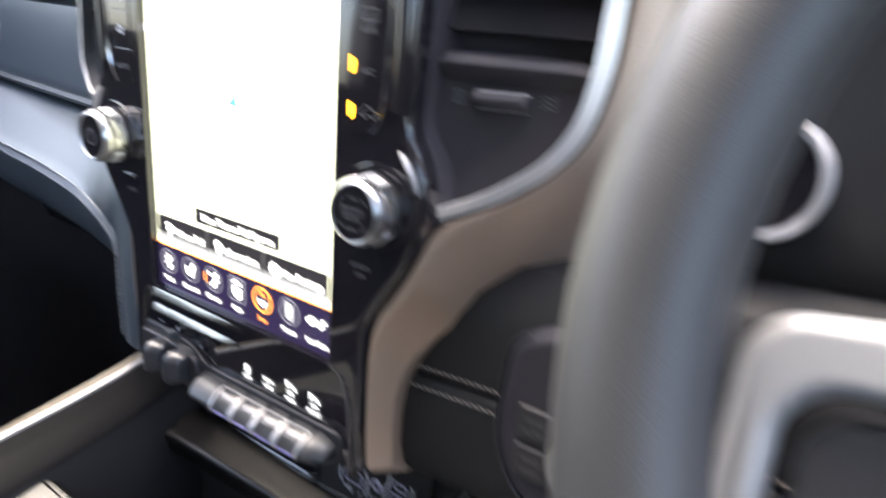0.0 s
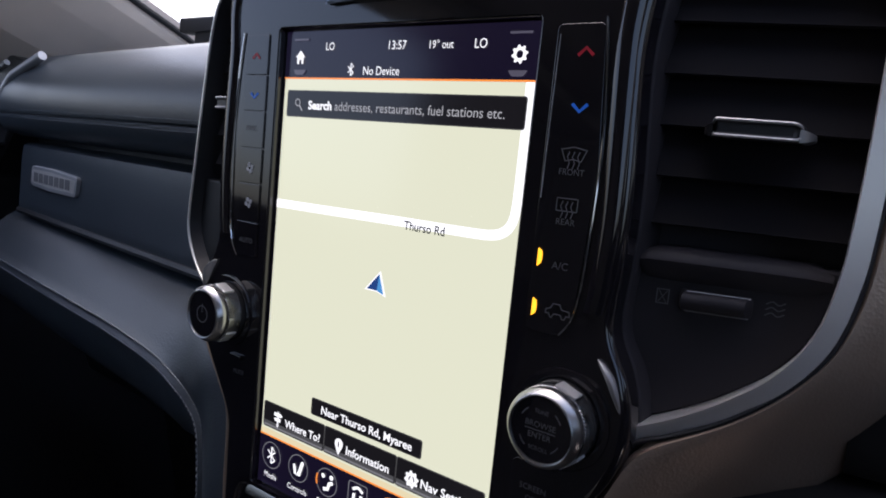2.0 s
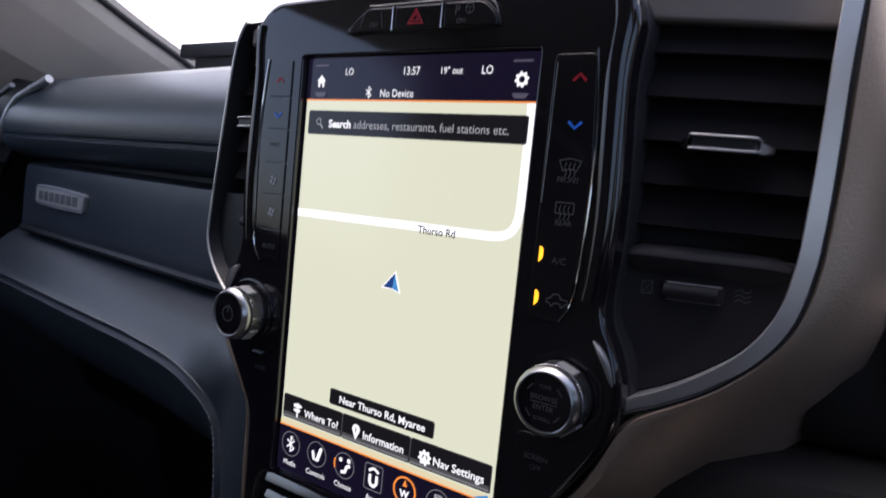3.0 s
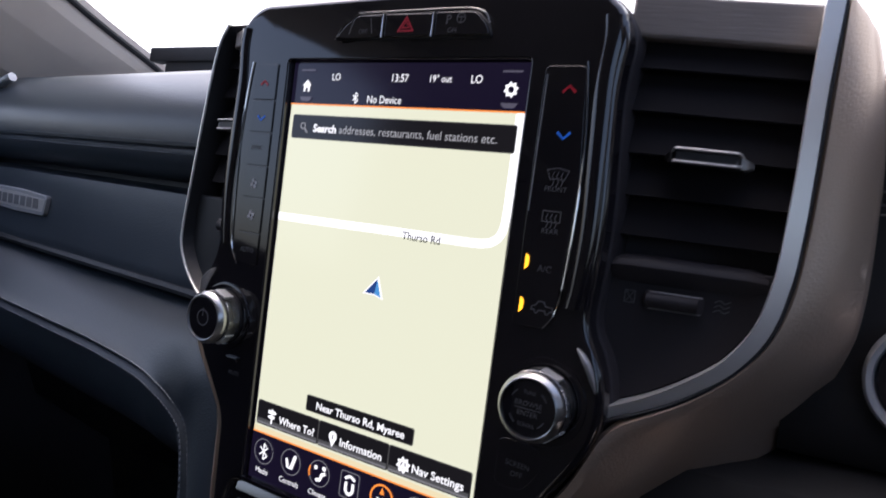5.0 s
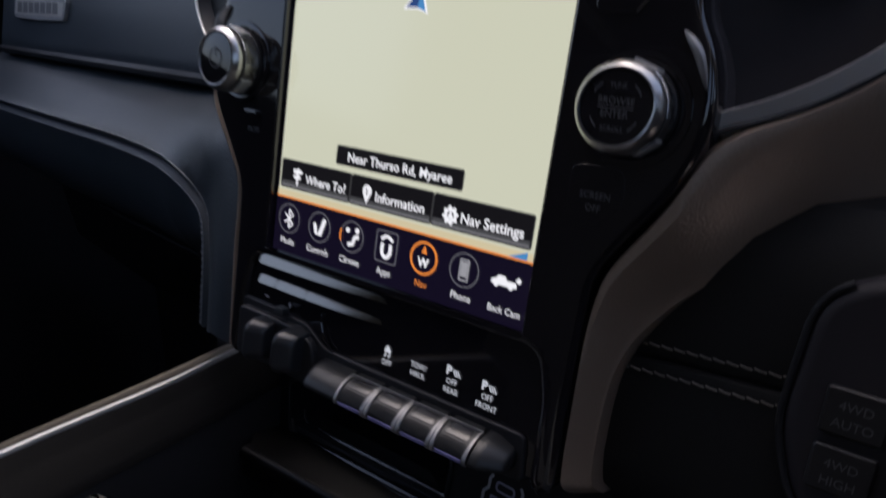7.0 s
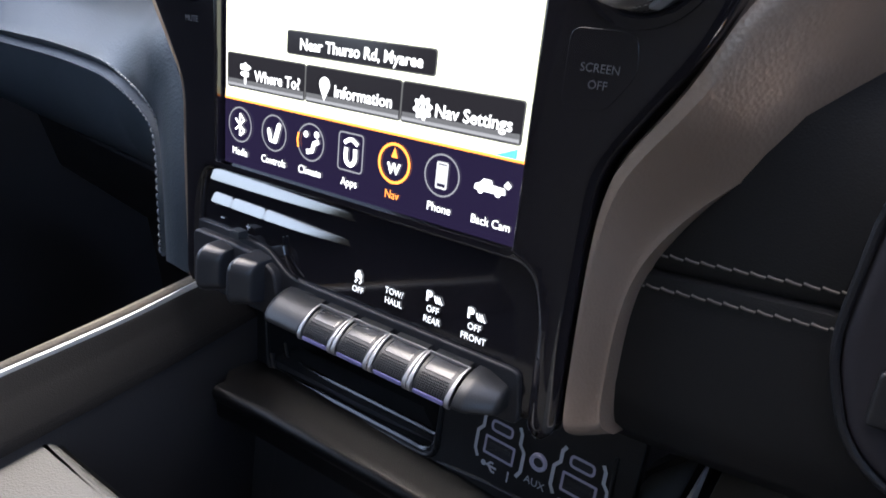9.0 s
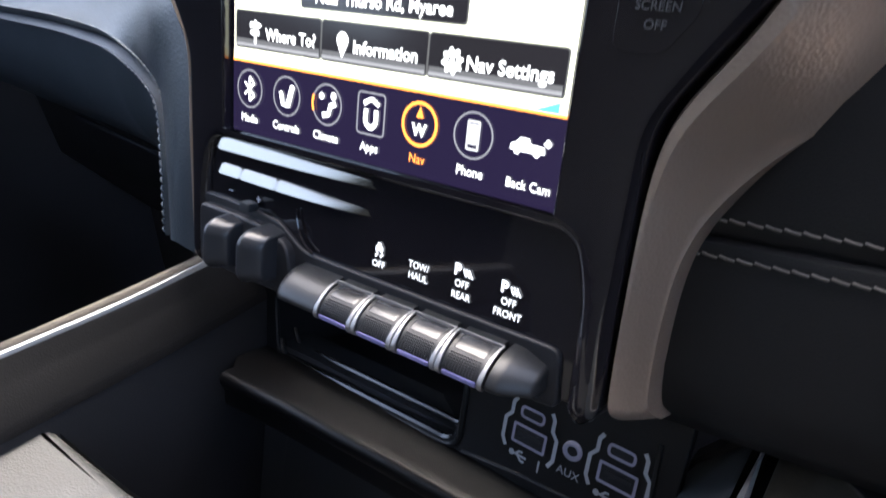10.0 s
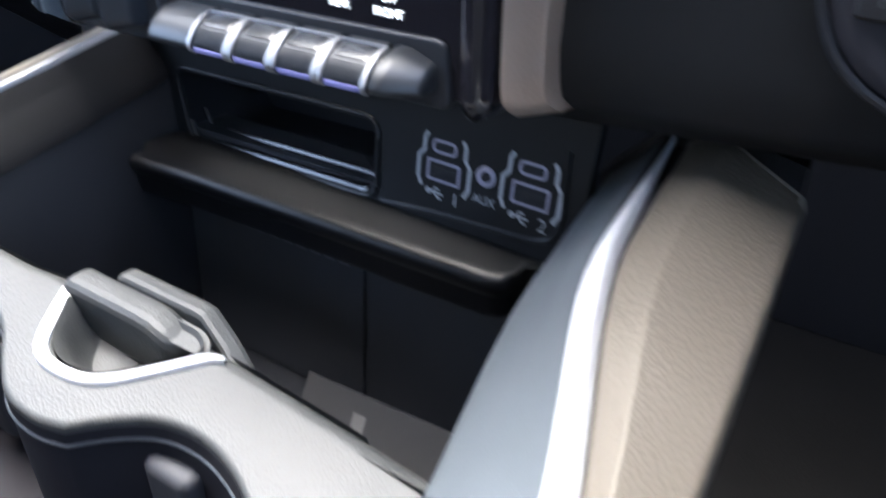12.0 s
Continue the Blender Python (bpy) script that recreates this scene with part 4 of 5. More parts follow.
def ribbon(points, width, lift, mat, parent, name, sx=1, deep=0.02, label="", low=1.0):
    """A raised metal edge along a 2D line of the vent fronts; low: the height of its outer edge as a share of the inner."""
    rows = []
    for i, p in enumerate(points):
        d = (points[min(i + 1, len(points) - 1)] - points[max(i - 1, 0)]).normalized()
        n = Vector((-d.y, d.x))
        q = p + n * width
        r = p + n * width * 0.5
        e = p + n * 0.0008
        f = q - n * 0.0008
        rows.append([(sx * p.x, face(sx * p.x) + deep, p.y), (sx * p.x, face(sx * p.x) - lift * 0.7, p.y), (sx * e.x, face(sx * e.x) - lift, e.y), (sx * r.x, face(sx * r.x) - lift * (1 + low) / 2, r.y), (sx * f.x, face(sx * f.x) - lift * low, f.y), (sx * q.x, face(sx * q.x) - lift * low * 0.5, q.y), (sx * q.x, face(sx * q.x) + deep, q.y)])
    return part(name, loft(rows), mat, parent, label)


trim = thing("vent_trim", (0.2, 0.04, 0.06), "curved satin silver strip round the air vent", "trim", "vent trims")
ribbon(STRIPS, 0.0085, 0.010, STRIP_METAL, trim, "strip", low=0.75)
trim = thing("vent_trim", (-0.2, 0.04, 0.06), "curved satin silver strip round the air vent", "trim", "vent trims")
ribbon(LEFT_STRIPS, 0.0030, 0.004, STRIP_METAL, trim, "strip", -1)
part("inner_face", loft([[(-p.x, face(-p.x) - 0.003, p.y), (-(p.x - 0.010), face(-p.x) + 0.012, p.y + 0.006), (-(p.x - 0.014), face(-p.x) + 0.03, p.y + 0.010)] for p in LEFT_STRIPS]), SLATE, trim, "dark grey inner flank")
part("outer_face", loft([[(-p.x - 0.003, face(-p.x) - 0.003, p.y), (-(p.x + 0.004), face(-p.x) + 0.01, p.y - 0.002), (-(p.x + 0.006), face(-p.x) + 0.10, p.y - 0.004)] for p in LEFT_STRIPS]), BLACK, trim)

# taupe surround on the driver's side: from the strip to a rolled outer edge
INNER = [(0.2075, 0.264, 0.033), (0.2065, 0.225, 0.032), (0.2060, 0.185, 0.032), (0.2050, 0.155, 0.032), (0.2030, 0.131, 0.031), (0.1975, 0.110, 0.029), (0.1850, 0.0925, 0.025), (0.1680, 0.0780, 0.018), (0.1510, 0.0685, 0.011), (0.1350, 0.0600, 0.005), (0.1300, 0.0400, 0.002), (0.1180, 0.0190, 0.0), (0.1072, 0.0045, 0.0), (0.1052, -0.0200, 0.0), (0.1054, -0.0550, 0.0), (0.1056, -0.0820, 0.001), (0.1058, -0.0900, 0.003), (0.1070, -0.0950, 0.012)]
OUTER = [(0.2185, 0.257, 0.056), (0.2270, 0.225, 0.054), (0.2290, 0.185, 0.052), (0.2300, 0.155, 0.052), (0.2300, 0.130, 0.052), (0.2270, 0.104, 0.056), (0.2190, 0.0800, 0.060), (0.2060, 0.0590, 0.060), (0.1880, 0.0410, 0.045), (0.1690, 0.0280, 0.034), (0.1515, 0.0140, 0.024), (0.1358, 0.0005, 0.017), (0.1236, -0.0160, 0.012), (0.1162, -0.0320, 0.008), (0.1142, -0.0560, 0.008), (0.1145, -0.0830, 0.009), (0.1156, -0.0900, 0.011), (0.1185, -0.0940, 0.018)]
inner, outer = cat(INNER, 5), cat(OUTER, 5)
rows = []
for a, b in zip(inner, outer):
    a, b = Vector((a.x, a.z, a.y)), Vector((b.x, b.z, b.y))
    out = Vector(((b - a).x, 0, (b - a).z)).normalized()
    w = (b - a).length
    low = max(0.0, min(1.0, (0.13 - a.z) / 0.06))
    crest = a.lerp(b, 0.35 - 0.15 * low) + Vector((0, -(0.16 + 0.03 * low) * min(w, 0.035), 0))
    crest2 = a.lerp(b, 0.72 - 0.12 * low) + Vector((0, -(0.14 - 0.10 * low) * min(w, 0.035), 0))
    rows.append([a + Vector((0, 0.02, 0)), a, a.lerp(crest, 0.25) + Vector((0, -0.002, 0)), crest, crest2, b.lerp(a, 0.12) + Vector((0, 0.0016, 0)), b + Vector((0, 0.0012, 0)), b + out * 0.002 + Vector((0, 0.008, 0)), b + Vector((0, 0.030, 0))])
for _ in range(14):
    rows = [rows[0], *[[(a + b * 2 + c) / 4 for a, b, c in zip(rows[i - 1], rows[i], rows[i + 1])] for i in range(1, len(rows) - 1)], rows[-1]]
rows.insert(0, [p + Vector((-0.001, 0.006, 0.003)) for p in rows[0]])
rows.insert(0, [p + Vector((-0.002, 0.05, 0.001)) for p in rows[0]])
surround = thing("dash_surround", (0.14, 0.02, -0.09), "grained taupe painted surround sweeping down beside the centre stack", "dashboard trim")
part("panel", loft(rows), TAUPE, surround)
part("shadow_gap", tube([(p.x - 0.0006, p.z - 0.0015, p.y) for p in inner[:46]], 0.0011, 6), RUBBER, surround, "dark gap beside the silver strip")
left_edge = thing("stack_edge", (-0.11, 0.01, -0.09), "slim taupe edging beside the centre stack", "dashboard trim")
edge = cat([(-0.1390, 0.004, 0.0600), (-0.1340, 0.003, 0.0420), (-0.1165, 0.002, 0.0180), (-0.1062, 0.001, 0.001), (-0.1052, 0.001, -0.04), (-0.1055, 0.003, -0.094)], 5)
part("panel", loft([[(p.x + 0.001, p.y + 0.03, p.z), (p.x + 0.001, p.y, p.z), (p.x - 0.003, p.y - 0.003, p.z - 0.001), (p.x - 0.0075, p.y, p.z - 0.002), (p.x - 0.009, p.y + 0.03, p.z - 0.003)] for p in edge]), TAUPE, left_edge)

# ---- passenger side of the dashboard ----
dash = thing("dashboard", (-0.45, 0.2, -0.1), "padded slate-blue leather dashboard with a stitched seam", "dashboard")


def front(x):
    return 0.080 + 0.115 * max(0.0, abs(x) - 0.2)


XS = [-0.185, -0.22, -0.28, -0.36, -0.44, -0.52, -0.60, -0.66, -0.70, -0.74, -0.765, -0.775]
def along(profile, xs=XS):
    return loft([[(x, front(x) + dy, z) for dy, z in profile] for x in xs])


PAD = [(0.55, 0.285), (0.30, 0.275), (0.12, 0.264), (0.045, 0.255), (0.012, 0.243), (-0.010, 0.222), (-0.019, 0.204), (-0.021, 0.187), (-0.019, 0.1755), (-0.016, 0.1740)]
part("upper_pad", along(PAD), LEATHER, dash)
part("lower_lip", along([(-0.016, 0.1740), (-0.020, 0.1720), (-0.019, 0.1620), (-0.010, 0.1520), (0.010, 0.1460), (0.030, 0.1450)]), LEATHER, dash)
for dz, dy in ((0.1785, -0.0205), (0.1690, -0.0203)):
    part("stitching", stitches([(x, front(x) + dy, dz) for x in XS], length=0.0032, gap=0.0010, r=0.0004), DARK_THREAD, dash)
part("recess", along([(0.030, 0.150), (0.032, 0.10), (0.032, 0.03)]), BLACK, dash)
glove = thing("glovebox", (-0.42, 0.1, 0.04), "closed dark leather-faced glovebox door with a metal badge", "glovebox")
GX = [-0.195, -0.21, -0.28, -0.36, -0.44, -0.52, -0.60, -0.70, -0.725, -0.735]
part("door", along([(0.030, 0.1400), (0.006, 0.1385), (0.000, 0.1350), (-0.002, 0.1200), (-0.003, 0.0900), (-0.004, 0.0660), (-0.004, 0.0560), (0.000, 0.0510), (0.030, 0.0490)], GX), LEATHER, glove)
part("lower_bead", along([(0.002, 0.0575), (-0.006, 0.0565), (-0.0080, 0.0530), (-0.005, 0.0490), (0.004, 0.0470), (0.014, 0.0465)], GX), SLATE, glove)
part("end_stop", box(-0.222, -0.200, front(-0.21) - 0.008, front(-0.21) + 0.02, 0.0460, 0.0680, 0.003), SLATE, glove)


def on_door(pts, lift):
    return [Vector((p[0], p[1])) for p in pts], (lambda x, z: front(x) - 0.0045 - lift)


badge_loop = rounded([(-0.676, 0.0890), (-0.620, 0.0872), (-0.543, 0.0882), (-0.538, 0.0905), (-0.5335, 0.1075), (-0.537, 0.1105), (-0.610, 0.1135), (-0.674, 0.1130), (-0.680, 0.1105), (-0.682, 0.0920)], 0.002, 3)
loop, yf = on_door(badge_loop, 0.003)
badge = part("badge", plate(loop, yf, lambda x, z: front(x), 0.001), SILVER, glove, "satin silver badge plate")
part("badge_field", plate(inset(loop, 0.004), lambda x, z: yf(x, z) - 0.0004, yf, 0.0), STRIP_METAL, badge)
for k in range(7):
    x = -0.667 + 0.0170 * k
    part("badge_bar", plate(rect(x, 0.0948, x + 0.0125, 0.1058), lambda x, z: yf(x, z) - 0.0012, yf, 0.0003), SPOKE, badge)

lower = thing("knee_pad", (-0.4, 0.1, -0.1), "rolled slate-blue leather knee pad with double stitching", "dashboard pad")
SEAM = [(-0.78, 0.110, -0.004), (-0.60, 0.086, -0.004), (-0.50, 0.073, -0.004), (-0.41, 0.061, -0.0035), (-0.35, 0.053, -0.0030), (-0.30, 0.0455, -0.0035), (-0.25, 0.038, -0.0055), (-0.218, 0.033, -0.0105), (-0.190, 0.030, -0.0200), (-0.170, 0.026, -0.0330), (-0.1535, 0.018, -0.0650), (-0.149, 0.016, -0.100)]
TOPS = [(-0.78, 0.160, 0.050), (-0.60, 0.137, 0.048), (-0.50, 0.124, 0.047), (-0.41, 0.113, 0.046), (-0.35, 0.105, 0.046), (-0.29, 0.096, 0.045), (-0.235, 0.080, 0.044), (-0.180, 0.050, 0.042), (-0.140, 0.016, 0.030), (-0.120, 0.009, 0.006), (-0.1130, 0.006, -0.050), (-0.1130, 0.008, -0.100)]
seam, tops = cat(SEAM, 6), cat(TOPS, 6)
rows, seam_a, seam_b = [], [], []
for i, (s, t) in enumerate(zip(seam, tops)):
    d = (seam[min(i + 1, len(seam) - 1)] - seam[max(i - 1, 0)]).normalized()
    out = Vector((d.z, 0, -d.x)).normalized() * (1 if d.x > 0 or d.z < 0 else -1)
    out = Vector((-abs(d.z), 0, -abs(d.x)))
    wide = 0.055 + 0.045 * max(0.0, min(1.0, (-0.145 - s.x) / 0.09))
    mid = t.lerp(s, 0.5) + Vector((0, -0.008, 0.004))
    rows.append([t + Vector((0, 0.03, 0)), t, t.lerp(s, 0.25) + Vector((0, -0.006, 0.003)), mid, t.lerp(s, 0.8) + Vector((0, -0.0060, 0.001)), s - out * 0.005 + Vector((0, -0.0040, 0)), s - out * 0.001, s + Vector((0, 0.002, 0)), s + out * 0.001,
                 s + out * 0.005 + Vector((0, -0.003, 0))] + [s + out * wide * u + Vector((0, w, 0)) for u, w in ((0.14, 0.0), (0.28, 0.004), (0.45, 0.012), (0.62, 0.025), (0.78, 0.045), (0.90, 0.080), (1.0, 0.150))])
    seam_a.append(s - out * 0.0050 + Vector((0, -0.0043, 0)))
    seam_b.append(s + out * 0.0050 + Vector((0, -0.0033, 0)))
part("pad", loft(rows), SHADED_LEATHER, lower)
part("stitching", stitches(seam_a, length=0.0032, gap=0.0012, r=0.0006), DARK_THREAD, lower)
part("stitching", stitches(seam_b, length=0.0032, gap=0.0012, r=0.0006), DARK_THREAD, lower)
under = thing("lower_dash", (-0.42, 0.3, -0.35), "dark plastic lower dashboard above the passenger footwell", "dashboard panel")
part("panel", loft([[(x, 0.22, 0.02), (x, 0.235, -0.10), (x, 0.27, -0.20), (x, 0.40, -0.30), (x, 0.45, -0.55)] for x in (-0.80, -0.6, -0.4, -0.2, -0.10)]), BLACK, under)
part("bin_edge", tube(cat([(-0.62, 0.205, -0.12), (-0.40, 0.200, -0.135), (-0.26, 0.205, -0.14), (-0.235, 0.21, -0.12), (-0.232, 0.215, -0.08)], 6), 0.003, 8), SLATE, under)

# outer vent on the passenger side
far = thing("end_vent", (-0.75, 0.15, 0.0), "black air vent at the dashboard end with a silver surround", "air vent", "dashboard air vents")
part("housing", plate(rounded([(-0.93, 0.00), (-0.872, 0.02), (-0.848, 0.088), (-0.808, 0.131), (-0.782, 0.172), (-0.747, 0.212), (-0.70, 0.232), (-0.80, 0.25), (-0.93, 0.25)], 0.006), 0.150, 0.25, 0.004), BLACK, far)
for z, x in ((0.07, -0.862), (0.10, -0.842), (0.13, -0.815), (0.16, -0.796), (0.19, -0.772)):
    part("slat", box(-0.92, x, 0.138, 0.17, z, z + 0.004, 0.001), SLATE, far)
part("surround", tube(cat([(-0.893, 0.128, 0.020), (-0.883, 0.128, 0.041), (-0.853, 0.128, 0.088), (-0.813, 0.128, 0.131), (-0.787, 0.128, 0.172), (-0.752, 0.130, 0.214), (-0.724, 0.132, 0.228), (-0.678, 0.136, 0.245)], 6), 0.0055, 10), SILVER, far, "satin silver surround")
part("outer_rim", tube(cat([(-0.925, 0.132, 0.09), (-0.895, 0.132, 0.135), (-0.862, 0.132, 0.185), (-0.830, 0.134, 0.215), (-0.78, 0.138, 0.238)], 6), 0.004, 8), SPOKE, far, "slim metal rim")

# ---- driver's side of the dashboard ----
drv = thing("driver_dash", (0.4, 0.2, -0.1), "black leather lower dashboard with pale double stitching", "dashboard pad")
def leaf(x, z):
    return 0.0205 + 0.10 * max(0.0, x - 0.23)
DX = [0.105, 0.14, 0.18, 0.22, 0.27, 0.33, 0.40, 0.48]
prof = [(0.06, 0.060), (0.012, 0.045), (0.003, 0.030), (0.0, 0.010), (-0.001, -0.017), (0.0, -0.0220), (0.0015, -0.0240)]
part("upper_pad", loft([[(x, leaf(x, 0) + dy, z + 0.06 * (x - 0.13) - 0.005) for dy, z in prof] for x in DX]), DARK_LEATHER, drv)
part("lower_pad", loft([[(x, leaf(x, 0) + dy, z + 0.06 * (x - 0.13) - 0.005) for dy, z in ((0.0015, -0.0240), (-0.0015, -0.0255), (-0.003, -0.0290), (-0.004, -0.045), (-0.004, -0.068), (0.0, -0.084), (0.010, -0.094), (0.05, -0.100), (0.15, -0.105))] for x in DX]), DARK_LEATHER, drv)
for z, dy in ((-0.0182, -0.0012), (-0.0290, -0.0036)):
    part("stitching", stitches([(x, leaf(x, 0) + dy, z + 0.06 * (x - 0.13) - 0.005) for x in DX], length=0.0044, gap=0.0006, r=0.00045, slant=0.0004), THREAD, drv)
# upper part, with the starter button
upper = thing("instrument_panel", (0.4, 0.2, 0.05), "black leather instrument panel side with two seams", "dashboard panel")
part("pad", loft([[(x, 0.062 + dy + 0.1 * (x - 0.22), z) for dy, z in ((0.5, 0.235), (0.20, 0.243), (0.06, 0.248), (0.012, 0.240), (0.0, 0.225), (0.0, 0.19), (0.002, 0.1785), (0.0, 0.177), (0.0, 0.12), (-0.005, 0.088), (-0.008, 0.070), (-0.004, 0.058), (0.010, 0.053), (0.05, 0.052))] for x in (0.205, 0.25, 0.30, 0.36, 0.44, 0.52, 0.62)]), DARK_LEATHER, upper)
for z in (0.1835, 0.1730):
    part("stitching", stitches([(x, 0.0605 + 0.1 * (x - 0.22), z) for x in (0.22, 0.3, 0.45, 0.6)], length=0.0040, gap=0.0010, r=0.00045), THREAD, upper)
start = thing("start_button", (0.262, 0.055, 0.102), "round black starter button in a silver ring", "button")
c = (0.262, 0.064, 0.102)
part("ring", lathe([(0.0275, -0.004), (0.0275, 0.010), (0.0262, 0.0125), (0.0240, 0.0120), (0.0225, 0.007)], c), SILVER, start, "satin silver ring")
part("cap", lathe([(0.0228, 0.0), (0.0226, 0.008), (0.0215, 0.0095), (0.0, 0.0098)], c), GLOSS, start)
part("word_bar", plate(rect(0.253, 0.103, 0.271, 0.107), 0.0535, 0.056), DIM_PRINT, start)
part("word_bar", plate(rect(0.254, 0.096, 0.270, 0.100), 0.0535, 0.056), DIM_PRINT, start)

# gear selector with its lamps
pod = thing("gear_selector", (0.225, 0.05, -0.03), "black rotary gear selector pod with amber lamps", "gear selector")
POD = rounded([(0.180, 0.014), (0.200, 0.026), (0.264, 0.026), (0.287, 0.0), (0.284, -0.070), (0.210, -0.077), (0.187, -0.064), (0.1765, -0.035)], 0.012, 5)
part("pod_body", plate(POD, 0.0105, 0.06, 0.006), VENT, pod)
edge = [p for p in POD if p.x < 0.215 and p.y < 0.02]
part("pod_bezel", tube([(p.x, 0.0125, p.y) for p in sorted(edge, key=lambda p: -math.atan2(p.y + 0.02, p.x - 0.26) % (2 * math.pi))], 0.0014, 8), SLATE, pod, "rounded slate edge")
part("dial", lathe([(0.0255, 0.0), (0.0262, 0.004), (0.0258, 0.020), (0.0235, 0.0235), (0.0, 0.0240)], (0.238, 0.0125, -0.022), seg=96, wobble=lambda i, h: 0.985 if i % 4 == 0 and 0.003 < h < 0.021 else 1.0), KNOB, pod, "metal rotary dial")
part("park_lamp", box(0.2085, 0.2140, 0.0085, 0.012, 0.0100, 0.0124, 0.0005), AMBER, pod, "lit amber lamp")
for word, x in (("P", 0.2125), ("R", 0.2235), ("N", 0.2345), ("D", 0.2455)):
    part("gear_letter", text(word, x, 0.0015, 0.0058, 0.0100), DIM_PRINT, pod)
switches = thing("drive_switches", (0.196, 0.04, -0.05), "dark four-wheel-drive buttons with grey lettering", "switch")
for z, a, b in ((-0.0235, "4WD", "AUTO"), (-0.0445, "4WD", "HIGH")):
    part("button", plate(rect(0.1895, z - 0.0085, 0.2095, z + 0.0085, 0.002), 0.0085, 0.015, 0.0012), BLACK, switches)
    part("button_word", text(b, 0.1995, z - 0.0052, 0.0046, 0.0081, bm=text(a, 0.1995, z + 0.0010, 0.0046, 0.0081)), DIM_PRINT, switches)
part("mode_lamp", box(0.2125, 0.2170, 0.0080, 0.011, -0.0150, -0.0130, 0.0004), AMBER, switches, "lit amber lamp")

# ---- steering wheel ----
wheel = thing("steering_wheel", (0.44, -0.06, 0.06), "black leather steering wheel with satin silver spokes", "steering wheel")
WM = Matrix.Translation((0.457, -0.093, 0.105)) @ pose(0, 0, 0, -18, 0, 0)
part("rim", lathe([(0.187 + 0.0195 * math.cos(2 * math.pi * k / 16), 0.0195 * math.sin(2 * math.pi * k / 16)) for k in range(17)], WM.translation, WM.to_3x3() @ Vector((0, -1, 0)), seg=96), RIM, wheel)
part("hub", lathe([(0.0, 0.02), (0.045, 0.018), (0.066, 0.008), (0.070, -0.02), (0.05, -0.05)], WM @ Vector((0, 0.02, 0)), WM.to_3x3() @ Vector((0, -1, 0))), DARK_LEATHER, wheel)
for sx in (-1, 1):
    loop = rounded([(sx * 0.050, 0.012), (sx * 0.158, -0.004), (sx * 0.166, -0.014), (sx * 0.163, -0.075), (sx * 0.156, -0.095), (sx * 0.152, -0.060), (sx * 0.1535, -0.026), (sx * 0.147, -0.018), (sx * 0.050, -0.010)], 0.006, 4)
    bm = plate(loop, -0.004, 0.014, 0.004)
    bm.transform(WM)
    part("spoke", bm, SPOKE, wheel, "satin silver spoke frame")
    bm = plate(rounded([(sx * 0.050, -0.012), (sx * 0.144, -0.023), (sx * 0.150, -0.032), (sx * 0.146, -0.062), (sx * 0.050, -0.090)], 0.006, 4), 0.002, 0.018, 0.003)
    bm.transform(WM)
    pad = part("switch_pad", bm, BLACK, wheel, "black switch pad")
    for k in range(3):
        bm = plate(rect(min(sx * 0.080, sx * 0.130), -0.042 - 0.018 * k, max(sx * 0.080, sx * 0.130), -0.028 - 0.018 * k, 0.004), 0.0005, 0.006, 0.0015)
        bm.transform(WM)
        part("button", bm, SLATE, pad)
part("column", lathe([(0.04, 0.0), (0.045, 0.12), (0.05, 0.22)], WM @ Vector((0, 0.03, 0)), WM.to_3x3() @ Vector((0, 1, 0))), BLACK, wheel)

# ---- centre console ----
SLOPE = math.tan(radians(12))
def level(y, z0, y0=0.0):
    """Heights that are level in the car."""
    return z0 + SLOPE * (y - y0)


console = thing("centre_console", (0, -0.05, -0.30), "centre console with a deep dark bin and storage slot", "console")
def wall_y(x, z):
    return 0.0395 + 0.10 * (z + 0.134) - 0.07 * (x - 0.083)
SLOT = rounded([(-0.1110, -0.1290), (0.0278, -0.1240), (0.0285, -0.1605), (-0.1020, -0.1668)], 0.009, 6)
WALL = rounded([(-0.134, -0.0930), (0.126, -0.0930), (0.126, -0.1500), (0.118, -0.1640), (-0.134, -0.1700)], 0.004, 4)
part("front_wall", plate(WALL, wall_y, lambda x, z: wall_y(x, z) + 0.006, 0.001, holes=(SLOT,), hole_bevel=0.0022), WALLS, console)
border = [(x, wall_y(x, z) - 0.0001, z) for x, z in ((0.0310, -0.1602), (0.0630, -0.1562), (0.0930, -0.1542), (0.1085, -0.1526), (0.1150, -0.1485), (0.1172, -0.1405), (0.1166, -0.1300), (0.1160, -0.1150))]
part("wall_border", tube(cat(border, 6), 0.0011, 8), WALLS, console, "raised border round the sockets")
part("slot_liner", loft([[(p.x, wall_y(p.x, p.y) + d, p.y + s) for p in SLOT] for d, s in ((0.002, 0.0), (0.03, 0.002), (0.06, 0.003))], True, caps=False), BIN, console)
part("slot_rim", tube([(p.x, wall_y(p.x, p.y) - 0.0002, p.y) for p in SLOT], 0.0014, 8, closed=True), WALLS, console, "rounded raised slot rim")
part("slot_back", plate(SLOT, lambda x, z: wall_y(x, z) + 0.058, lambda x, z: wall_y(x, z) + 0.064), RUBBER, console)
for d, r, up in ((0.0016, 0.0019, 0.0), (0.012, 0.0016, 0.0032)):
    lip = [(x, wall_y(x, z) + d, z + up) for x, z in ((-0.1030, -0.1560), (-0.0985, -0.1640), (-0.09, -0.1648), (-0.04, -0.1622), (0.008, -0.1598), (0.0205, -0.1590), (0.0262, -0.1545), (0.0272, -0.1470))]
    part("slot_lip", tube(cat(lip, 6), r, 8), LIP, console, "rounded slot lip")
